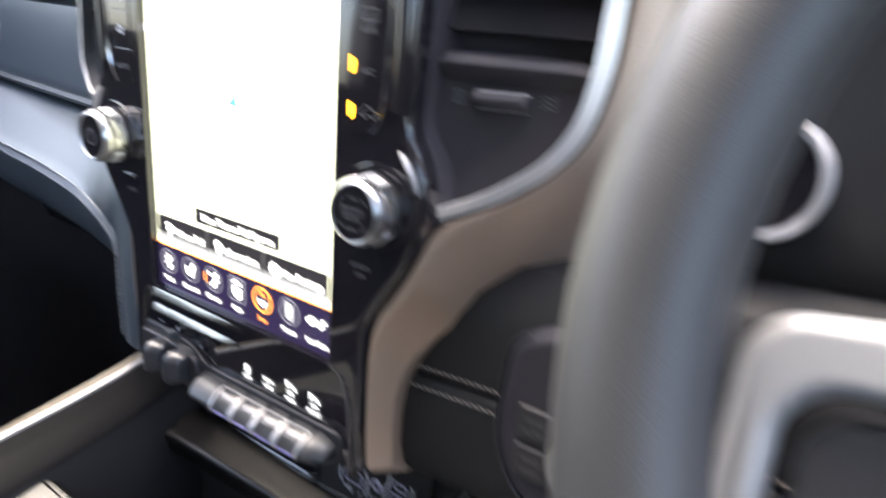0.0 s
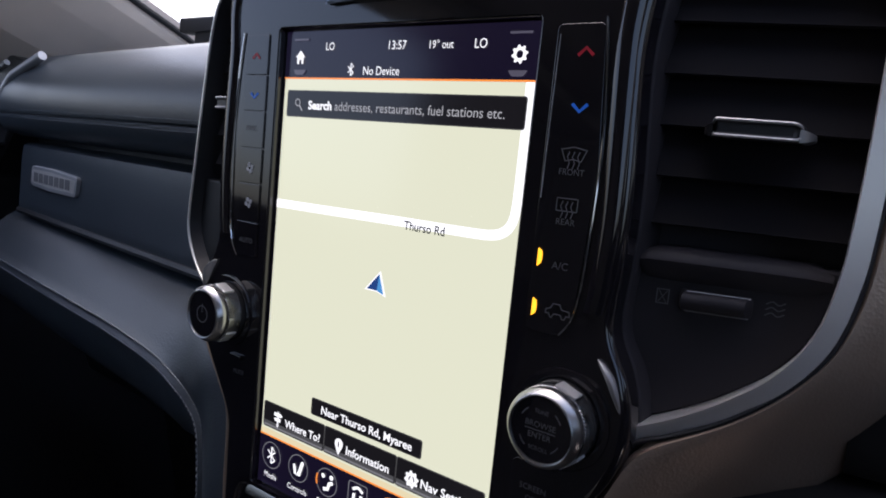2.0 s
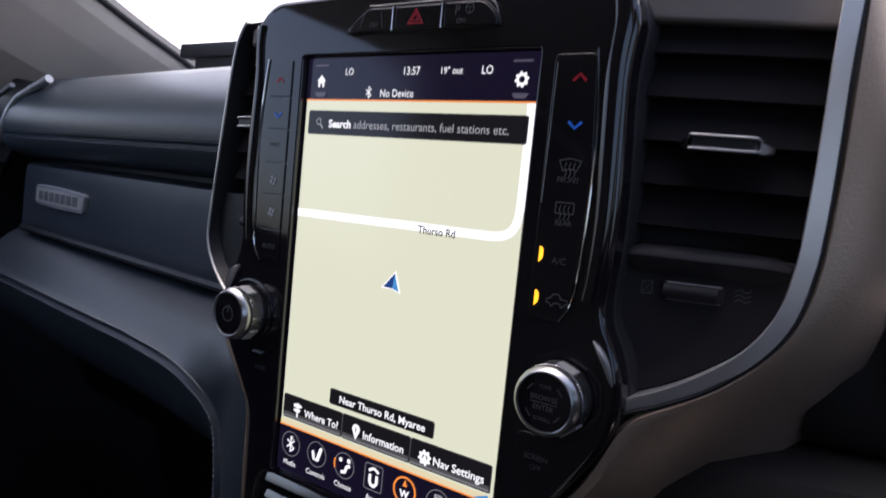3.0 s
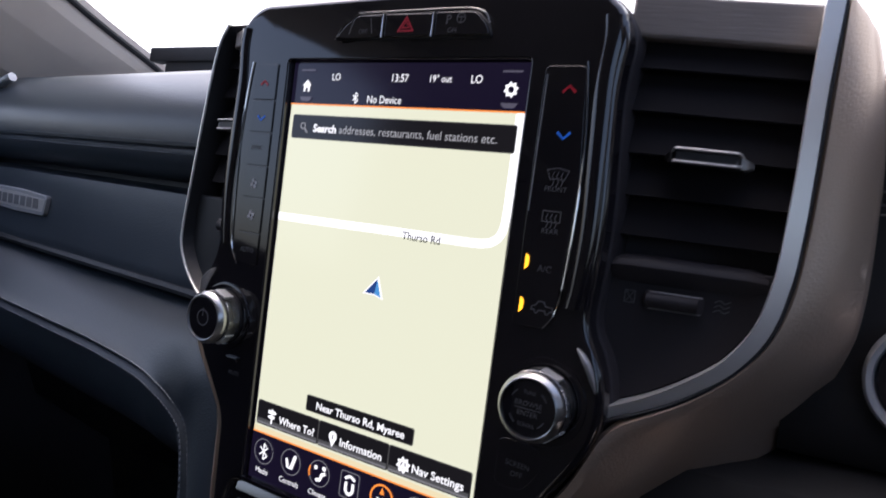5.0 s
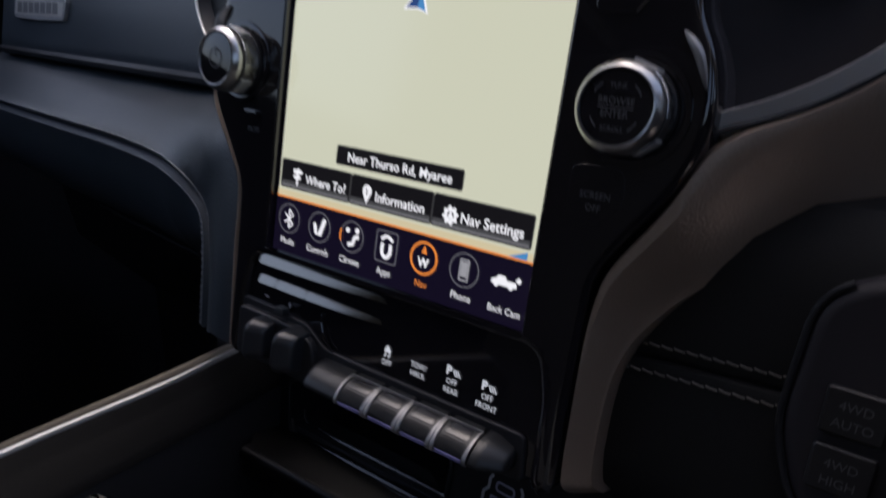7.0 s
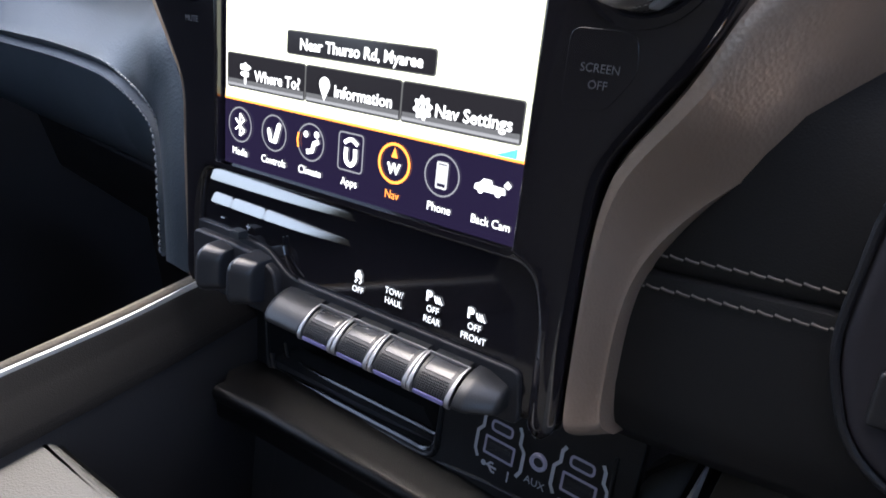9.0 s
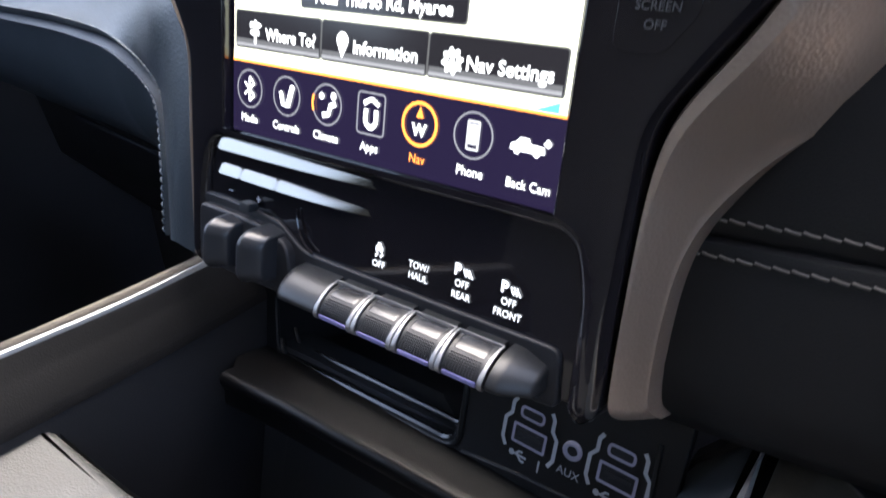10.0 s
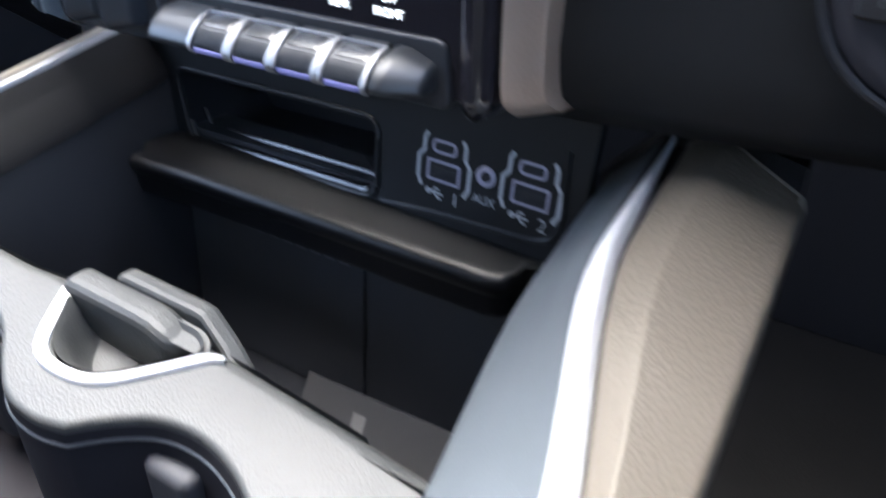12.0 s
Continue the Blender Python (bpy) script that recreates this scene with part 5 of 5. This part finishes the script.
# shelf under the wall, with a rounded lip and a plain band below it
rows = []
for xb, xf, k, e in ((-0.1340, -0.1062, 0.0010, -0.0040), (-0.1330, -0.1050, 0.0, -0.0036), (-0.10, -0.085, 0.0, -0.0022), (-0.06, -0.06, 0.0, -0.0010), (0.0, 0.0, 0.0, 0.0), (0.06, 0.06, 0.0, 0.0004), (0.100, 0.0990, 0.0, 0.0010), (0.1130, 0.1040, 0.0012, 0.0012), (0.1200, 0.1075, 0.0050, 0.0015), (0.1240, 0.1090, 0.0110, 0.0015)):
    row = [(xb, wall_y(xb, -0.162) + 0.005, -0.1610 + e), (xb, wall_y(xb, -0.162) - 0.002, -0.1614 + e)]
    for y, z in ((0.0200, -0.1606), (0.0150, -0.1604), (0.0125, -0.1612), (0.0112, -0.1632), (0.0112, -0.1655), (0.0120, -0.1680), (0.0134, -0.1696), (0.0142, -0.1712), (0.0145, -0.1780), (0.0152, -0.1806), (0.0175, -0.1820), (0.0230, -0.1826), (0.0480, -0.1830)):
        row.append((xf, y + k * min(1.0, (0.0480 - y) / 0.03), z + e))
    rows.append(row)
part("ledge", loft(rows, True, caps=True), SHADED_LEDGE, console, "slate ledge with a rounded lip, darkened for shade")
part("bin_front", plate(rounded([(-0.128, -0.160), (0.128, -0.160), (0.122, -0.330), (-0.122, -0.330)], 0.01), lambda x, z: 0.052 + 0.12 * (z + 0.16), lambda x, z: 0.075, 0.0), HAZED_BIN, console)
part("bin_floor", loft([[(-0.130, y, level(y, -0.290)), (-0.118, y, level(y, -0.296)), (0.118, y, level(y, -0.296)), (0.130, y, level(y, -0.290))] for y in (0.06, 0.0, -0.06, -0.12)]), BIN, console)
mat_ = thing("charging_mat", (-0.03, 0.04, -0.27), "black rubber wireless charging mat with faint lettering", "charging pad")
part("mat", plate(rounded([(-0.088, -0.190), (0.015, -0.190), (0.020, -0.285), (-0.088, -0.285)], 0.006), lambda x, z: 0.0503 + 0.12 * (z + 0.16), lambda x, z: 0.053 + 0.12 * (z + 0.16), 0.0006), HAZED_BIN, mat_)
for k in range(8):
    part("word_bar", flat(rect(-0.066 + 0.0095 * k, -0.2060, -0.059 + 0.0095 * k, -0.2040), lambda x, z: 0.0499 + 0.12 * (z + 0.16)), FAINT, mat_)


# side walls and rails
def spread(y):
    """The inner edges of the rails draw apart towards the seats."""
    k = max(0.0, min(1.0, (0.0 - y) / 0.12))
    return 0.026 * k * k * (3 - 2 * k)


def rail(sx):
    t = thing("console_rail", (sx * 0.16, -0.08, -0.30), "console side rail in silver-edged grained taupe", "console rail", "console rails")
    ys = [0.055, 0.050, 0.042, 0.030, 0.015, 0.0, -0.010, -0.020, -0.030, -0.040, -0.050, -0.060, -0.075, -0.09, -0.11, -0.13, -0.17, -0.22, -0.30, -0.40]
    dx, dz, amount = (0.0, 0.0, 1.0) if sx > 0 else (-0.006, -0.004, 0.35)

    def skin(prof, weights):
        return loft([[(sx * (x + dx + amount * w * spread(y)), y, level(y, z + dz, 0.027)) for (x, z), w in zip(prof, weights)] for y in ys])
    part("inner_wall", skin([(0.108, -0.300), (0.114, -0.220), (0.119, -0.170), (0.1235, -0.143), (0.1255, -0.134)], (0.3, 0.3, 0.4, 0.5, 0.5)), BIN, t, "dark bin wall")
    # one grey plastic: a lit colour on the right, a shaded one on the left
    part("grey_flank", skin([(0.1235, -0.1385), (0.1262, -0.1325), (0.1360, -0.1222), (0.1382, -0.1200), (0.1425, -0.1142), (0.1440, -0.1132)], (0.5, 0.5, 0.8, 0.85, 1, 1)), LIT_FLANK if sx > 0 else SHADED_FLANK, t, "smooth grey inner flank")
    rows = []
    for y in ys:
        k = max(0.0, min(1.0, (0.050 - y) / 0.075))
        w = 0.0008 + (0.0075 if sx > 0 else 0.0028) * k
        x = 0.1440 + dx + amount * spread(y) + 0.003 * (1 - k)
        rows.append([(sx * (x + u * w), y, level(y, z + dz, 0.027)) for u, z in ((-0.05, -0.1165), (0.0, -0.1125), (0.12, -0.1111), (0.62, -0.1098 if sx > 0 else -0.1110), (0.72, -0.1102 if sx > 0 else -0.1112), (1.0, -0.1130 if sx > 0 else -0.1117), (1.05, -0.1150))])
    part("silver_strip", loft(rows), SILVER, t, "satin silver inlay")
    s_ = 0.0 if sx > 0 else -0.0042
    d_ = 0.0 if sx > 0 else -0.0030
    part("gap", skin([(0.1490 + s_, -0.1165), (0.1570 + s_, -0.1165)], (1, 1)), RUBBER, t)
    cap = [(0.1527, -0.118), (0.1529, -0.1120), (0.1533, -0.1112), (0.1545, -0.1106), (0.1644, -0.1076), (0.1657, -0.1076), (0.1905, -0.1148), (0.1920, -0.1158), (0.1930, -0.1180), (0.1932, -0.1600), (0.1930, -0.1690), (0.1900, -0.1720)]
    if sx < 0:
        cap = [(0.1492, -0.1180), (0.1495, -0.1130), (0.1501, -0.1112), (0.1516, -0.1100), (0.1542, -0.1102), (0.1575, -0.1150), (0.1660, -0.1300), (0.1700, -0.1400), (0.1730, -0.150), (0.1760, -0.1650), (0.1770, -0.1690), (0.1780, -0.1720)]
    ends = skin(cap, (1, 1, 1, 1, 0.68, 0.65, 0, 0, 0, 0, 0, 0))
    for v in ends.verts:
        v.co.y = min(v.co.y, 0.0495 - 0.55 * max(0.0, abs(v.co.x) - 0.166))
    part("taupe_cap", ends, RAIL_TAUPE, t, "grained taupe cap")
    part("skirt", skin([(0.186, -0.169), (0.186, -0.30), (0.190, -0.50), (0.190, -0.72)], (0, 0, 0, 0)), CARPET, t, "dark carpeted side")
    e = 0.0555
    part("end_face", plate([Vector((sx * p[0], p[1])) for p in ((0.124, -0.126), (0.140, -0.1075), (0.155, -0.0995), (0.190, -0.108), (0.193, -0.165), (0.12, -0.25))], e, e + 0.01), BLACK, t)
    return t


rail(1)
rail(-1)

# cup holder bridge with a latch well
bridge_ = thing("cup_holder", (0, -0.12, -0.27), "stone-grey console bridge with two round cup wells", "cup holder")
def bz(y):
    return level(y, -0.1475, 0.027)


TOP = [(-0.150, -0.066), (-0.060, -0.0665), (-0.035, -0.0645), (0.040, -0.0635), (0.060, -0.0645), (0.100, -0.0668), (0.150, -0.0705), (0.150, -0.26), (-0.150, -0.26)]


def wells():
    """One opening of two round wells joined by a soft neck."""
    half = [(0.0211, -0.1096), (0.0332, -0.1003), (0.0479, -0.0932), (0.0669, -0.0924), (0.0873, -0.0993), (0.102, -0.113), (0.108, -0.135), (0.100, -0.160), (0.080, -0.176), (0.055, -0.178), (0.032, -0.170), (0.015, -0.163)]
    other = [(-0.012, -0.163), (-0.030, -0.171), (-0.055, -0.178), (-0.082, -0.174), (-0.100, -0.157), (-0.105, -0.133), (-0.098, -0.110), (-0.082, -0.093), (-0.060, -0.088), (-0.038, -0.094), (-0.022, -0.104), (-0.008, -0.1108), (0.0080, -0.1122)]
    return [Vector((p.x, p.y)) for p in cat(half + other + half[:1], 4)][:-1]


WELLS = [wells()]
LATCH = rounded([(-0.0290, -0.0620), (0.0330, -0.0640), (0.0400, -0.0690), (0.0150, -0.0925), (-0.0020, -0.0948), (-0.0150, -0.0890), (-0.0305, -0.0690)], 0.006, 5)


def decked(loop, d, bm=None, holes=(), bevel=0.004, hole_bevel=None):
    """A level slab: outline in plan (x, y), thickness d."""
    loop = [Vector(p) for p in loop]
    bm = plate([Vector((p.x, p.y)) for p in loop], 0.0, d, bevel, holes, bm, hole_bevel)
    for v in bm.verts:
        x, h, y = v.co
        v.co = (x, y, bz(y) - h)
    return bm


deck = part("deck", decked(rounded(TOP, 0.004, 4), 0.02, holes=(*WELLS, LATCH), bevel=0.007, hole_bevel=0.002), CONSOLE, bridge_)
part("front_skirt", loft([[(p.x, p.y + 0.001, bz(p.y) - 0.004), (p.x, p.y + 0.004, bz(p.y) - 0.03), (p.x, p.y + 0.004, bz(p.y) - 0.12)] for p in rounded(TOP, 0.004, 4)[3:30]]), BIN, bridge_)
c = Vector((0.0, -0.135))
rows = [[(c.x + (p.x - c.x) * k, c.y + (p.y - c.y) * k, bz(p.y) - d) for p in WELLS[0]] for k, d in ((1.0, 0.0035), (0.992, 0.005), (0.98, 0.012), (0.95, 0.065), (0.93, 0.075))]
bm = loft(rows, True)
floor_ = decked([(-0.120, -0.195), (0.120, -0.195), (0.120, -0.075), (-0.120, -0.075)], 0.004, bevel=0.0)
floor_.transform(Matrix.Translation((0, 0, -0.073)))
part("well_floor", floor_, SLAT, bridge_)
part("well", bm, SLAT, bridge_, "black double round well")
part("well_ring", tube([(c.x + (p.x - c.x) * 0.985, c.y + (p.y - c.y) * 0.985, bz(p.y) - 0.0085) for p in WELLS[0]], 0.0007, 6, closed=True), GREY, bridge_, "thin grey ring line")
for cx in (0.050, -0.058):
    part("grip_tab", box(cx - 0.0105, cx + 0.0105, -0.1000, -0.0900, bz(-0.095) - 0.060, bz(-0.095) - 0.0150, 0.0048, 4), RUBBER, bridge_, "rounded spring tab")
latch = thing("latch_block", (0, -0.075, -0.19), "grey latch handle in a silver-rimmed well", "latch")
bm = loft([[(p.x, p.y, bz(p.y) - d) for p in inset(LATCH, k)] for k, d in ((0.0, -0.0015), (0.003, 0.002), (0.005, 0.012), (0.009, 0.017))], True)
bm.faces.new([v for v in bm.verts][-len(LATCH):])
part("well", bm, CONSOLE, latch)
path = cat([(-0.0310, -0.0690), (-0.0270, -0.0760), (-0.0195, -0.0875), (-0.0130, -0.0940), (-0.0040, -0.0965), (0.0100, -0.0955), (0.0205, -0.0905), (0.0330, -0.0790), (0.0420, -0.0705), (0.0480, -0.0680)], 5)
rows = []
for i, p in enumerate(path):
    d = (path[min(i + 1, len(path) - 1)] - path[max(i - 1, 0)]).normalized()
    n, w = Vector((d.y, -d.x)), 0.0048 * min(1.0, 0.35 + (len(path) - 1 - i) / 9.0)
    rows.append([(p.x + n.x * u * w, p.y + n.y * u * w, bz(p.y) + h) for u, h in ((0.52, -0.003), (0.50, 0.0008), (0.40, 0.0014), (-0.38, 0.0012), (-0.50, 0.0004), (-0.55, -0.006))])
part("rim", loft(rows), SILVER, latch, "satin silver rim")


def crossed(section, ends):
    """A bar of one rounded cross-section; its ends drop and draw forwards."""
    out = []
    for x, drop, fore in ends:
        out.append([(x, y + fore * max(0.0, min(1.0, (-0.060 - y) / 0.012)), bz(-0.066) + (z - drop if z > -0.012 else z)) for y, z in section])
    return loft(out, True, caps=True)


part("handle", crossed([(-0.0718, -0.018), (-0.0729, -0.0050), (-0.0730, 0.0004), (-0.0725, 0.0026), (-0.0710, 0.0040), (-0.0688, 0.0045), (-0.0655, 0.0046), (-0.0630, 0.0044), (-0.0613, 0.0034), (-0.0606, 0.0010), (-0.0606, -0.03)],
                       ((-0.0335, 0.0075, 0.004), (-0.0328, 0.0042, 0.0018), (-0.0312, 0.0014, 0.0005), (-0.0285, 0.0, 0.0), (0.0090, 0.0, 0.0), (0.0150, 0.0006, 0.0), (0.0215, 0.0030, 0.0), (0.0232, 0.0040, 0.0004), (0.0300, 0.0074, 0.0045), (0.0370, 0.0112, 0.0085), (0.0410, 0.0140, 0.0105))), CONSOLE, latch, "rounded stone-grey handle", False)
hinge = []
for x, drop, fore in ((-0.0168, 0.006, 0.0), (-0.0160, 0.0015, 0.0), (-0.0140, 0.0, 0.0), (0.0250, 0.0, 0.0), (0.0285, 0.0006, 0.0), (0.0410, 0.0072, -0.003), (0.0500, 0.0125, -0.006)):
    hinge.append([(x, y + fore, bz(-0.058) + (z - drop if z > -0.01 else z)) for y, z in ((-0.0604, -0.03), (-0.0604, 0.0018), (-0.0596, 0.0032), (-0.0580, 0.0036), (-0.0545, 0.0034), (-0.0525, 0.0022), (-0.0515, -0.004), (-0.0510, -0.05))])
part("hinge_block", loft(hinge, True, caps=True), CONSOLE, latch, smooth=False)
card = thing("folded_card", (0.06, 0.02, -0.26), "grey folded card leaning in the console bin", "card")
cm = Matrix.Translation((0.066, 0.004, -0.258)) @ pose(0, 0, 0, 58, 0, 3)
part("leaf", box(-0.056, 0.075, -0.014, 0.013, -0.0012, 0.0012, 0.0004, turn=cm), CARD, card)
part("leaf", box(-0.020, 0.070, -0.026, 0.004, -0.0040, -0.0022, 0.0004, turn=cm), CARD, card)
part("stamp", box(-0.026, -0.019, -0.008, 0.004, 0.0012, 0.0016, 0.0002, turn=cm), material("pale_stamp", (0.20, 0.19, 0.17), 0.6), card)


# ---- sockets ----
def on_wall(bm):
    """Lettering laid onto the sloping wall."""
    for v in bm.verts:
        v.co.y = wall_y(v.co.x, v.co.z) - 0.0006
    return bm


def usb(cx, cz, digit):
    t = thing("usb_socket", (cx, 0.04, cz - 0.015), "pair of black charging ports outlined in lilac with white brackets", "socket", "charging sockets")
    y = lambda x, z: wall_y(x, z) - 0.0008  # noqa: E731
    y2 = lambda x, z: wall_y(x, z) - 0.0004  # noqa: E731
    for x0, z0, x1, z1, r in ((cx - 0.0082, cz - 0.0062, cx + 0.0082, cz + 0.0030, 0.001), (cx - 0.0062, cz + 0.0058, cx + 0.0058, cz + 0.0116, 0.0026)):
        rim_ = rect(x0, z0, x1, z1, r, 4)
        part("port_ring", hollow(rim_, 0.0012, y), LILAC, t, "lilac port outline")
        part("port", flat(inset(rim_, 0.0010), y2), RUBBER, t)
    part("tongue", plate(rect(cx - 0.0055, cz - 0.0020, cx + 0.0055, cz - 0.0002), y, lambda x, z: wall_y(x, z) + 0.001), BLACK, t)
    for s in (-1, 1):
        line = [(cx + s * 0.0085, cz + 0.0135), (cx + s * 0.0100, cz + 0.0110), (cx + s * 0.0100, cz + 0.0060), (cx + s * 0.0125, cz + 0.0030), (cx + s * 0.0125, cz - 0.0060), (cx + s * 0.0105, cz - 0.0095)]
        part("bracket_mark", stroke(line, 0.0017, y), SOFT_PRINT, t)
    bm = stroke([(cx - 0.0068, cz - 0.0110), (cx + 0.0005, cz - 0.0112)], 0.0010, y)
    flat(circle(cx - 0.0068, cz - 0.0110, 0.0014, 10), y, bm)
    stroke([(cx - 0.0040, cz - 0.0110), (cx - 0.0020, cz - 0.0132), (cx - 0.0002, cz - 0.0132)], 0.0010, y, bm)
    part("trident_mark", stroke([(cx - 0.0048, cz - 0.0110), (cx - 0.0030, cz - 0.0092), (cx - 0.0015, cz - 0.0092)], 0.0010, y, bm), SOFT_PRINT, t)
    part("digit", on_wall(text(digit, cx + 0.0066, cz - 0.0145, 0.0078, 0.0)), SOFT_PRINT, t)


usb(0.0630, -0.1362, "1")
usb(0.1030, -0.1342, "2")
aux = thing("aux_socket", (0.085, 0.04, -0.14), "round black audio socket in a lilac ring", "socket", "charging sockets")
part("ring", lathe([(0.0042, -0.001), (0.0042, 0.0008), (0.0036, 0.0012), (0.0024, 0.0008), (0.0022, -0.002)], (0.0830, wall_y(0.0830, -0.134) - 0.0002, -0.1340), seg=24), LILAC, aux)
part("hole", lathe([(0.0023, 0.0), (0.0, 0.0)], (0.0830, wall_y(0.0830, -0.134) - 0.0006, -0.1340), seg=20), RUBBER, aux)
part("word", on_wall(text("AUX", 0.0830, -0.1455, 0.0050, 0.0)), SOFT_PRINT, aux)

# ---- cabin ----
def shell(name, bm, mat, label, category):
    """A piece of the cabin, in level coordinates."""
    me = bpy.data.meshes.new(name)
    bmesh.ops.recalc_face_normals(bm, faces=bm.faces)
    bm.to_mesh(me)
    bm.free()
    me.materials.append(mat)
    return tagged(new(name, me), label, category, kind="structure")


shell("floor", box(-0.95, 0.95, -1.90, 0.75, -0.03, 0.0, 0.004), CARPET, "dark carpeted cabin floor", "floor")
shell("wall_front", box(-0.95, 0.95, 0.66, 0.70, 0.0, 1.02, 0.004), BLACK, "dark firewall ahead of the dashboard", "wall")
shell("ceiling", box(-0.74, 0.74, -1.90, -0.17, 1.54, 1.58, 0.01), HEADLINER, "pale grey headliner", "ceiling")
for n, sx, sill, label in (("wall_left", -1, 0.99, "dark door panel below the passenger window"), ("wall_right", 1, 1.00, "dark door panel below the driver's window")):
    shell(n, box(min(sx * 0.93, sx * 0.99), max(sx * 0.93, sx * 0.99), -1.90, 0.70, 0.0, sill, 0.01), SLATE, label, "wall")
    shell("trim_rail", box(min(sx * 0.735, sx * 0.97), max(sx * 0.735, sx * 0.97), -1.90, -0.15, 1.50, 1.58, 0.02), HEADLINER, "pale roof rail above the side window", "roof rail")
    shell("trim_pillar", box(min(sx * 0.86, sx * 0.94), max(sx * 0.86, sx * 0.94), -1.24, -1.08, 0.98, 1.52, 0.02), SLATE, "dark upright window pillar trim", "pillar")
    # added out of view where rear side windows would let daylight in
    shell("wall_side_rear", box(min(sx * 0.93, sx * 0.99), max(sx * 0.93, sx * 0.99), -1.90, -1.20, sill - 0.01, 1.56, 0.0), REAR_BOUNCE, "unseen grey wall added to block light from the rear side", "wall")
# out of view: stops light from behind and returns a little of it
shell("wall_rear", box(-0.95, 0.95, -1.96, -1.90, 0.0, 1.58, 0.01), REAR_BOUNCE, "unseen grey wall closing the rear and bouncing light forwards", "wall")
for n, sx in (("trim_left", -1), ("trim_right", 1)):
    upper = cat([(-0.735, 0.440, 0.250), (-0.702, 0.347, 0.2925), (-0.700, 0.228, 0.3415), (-0.690, 0.060, 0.415), (-0.675, -0.140, 0.505), (-0.67, -0.30, 0.60), (-0.665, -0.36, 0.68)], 5)
    under = cat([(-0.80, 0.440, 0.180), (-0.83, 0.330, 0.190), (-0.835, 0.200, 0.210), (-0.835, 0.050, 0.270), (-0.825, -0.140, 0.380), (-0.80, -0.30, 0.50), (-0.79, -0.40, 0.62)], 5)
    rows = [[u + Vector((0.004, 0.03, 0.012)), u, u.lerp(l, 0.06) + Vector((0.004, -0.008, 0)), u.lerp(l, 0.3) + Vector((0.012, -0.02, 0.004)), u.lerp(l, 0.65) + Vector((0.012, -0.02, 0)), l, l + Vector((-0.03, 0.02, 0))] for u, l in zip(upper, under)]
    bm = loft(rows)
    seal = tube([u + Vector((0.003, 0.012, 0.006)) for u in upper], 0.0045, 8)
    for b2 in (bm, seal):
        if sx > 0:
            b2.transform(Matrix.Diagonal((-1, 1, 1, 1)))
        b2.transform(LEAN)
    shell(n, bm, PILLAR, "taupe fabric windscreen pillar trim", "pillar")
    shell("trim_seal", seal, RUBBER, "black windscreen seal along the pillar", "seal")
bar = thing("sensor_bar", (-0.56, 0.30, 0.27), "matte black bar standing on the dashboard top", "dashboard part")
part("bar_body", box(-0.640, -0.480, 0.290, 0.312, 0.302, 0.322, 0.004), BLACK, bar)
part("bar_foot", box(-0.610, -0.510, 0.294, 0.308, 0.262, 0.304, 0.003), BLACK, bar)

# ---- outside ----
shell("ground", box(-60, 60, -60, 60, -0.95, -0.75, 0.0), PAVING, "grey paving outside the car", "ground")
# panelled wall with a glow of its own for the daylight ahead
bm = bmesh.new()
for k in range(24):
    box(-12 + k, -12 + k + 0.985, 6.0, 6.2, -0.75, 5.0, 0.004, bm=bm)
shell("backdrop", bm, GLOW_CLAD, "self-lit pale panelled building wall beyond the windscreen", "building")
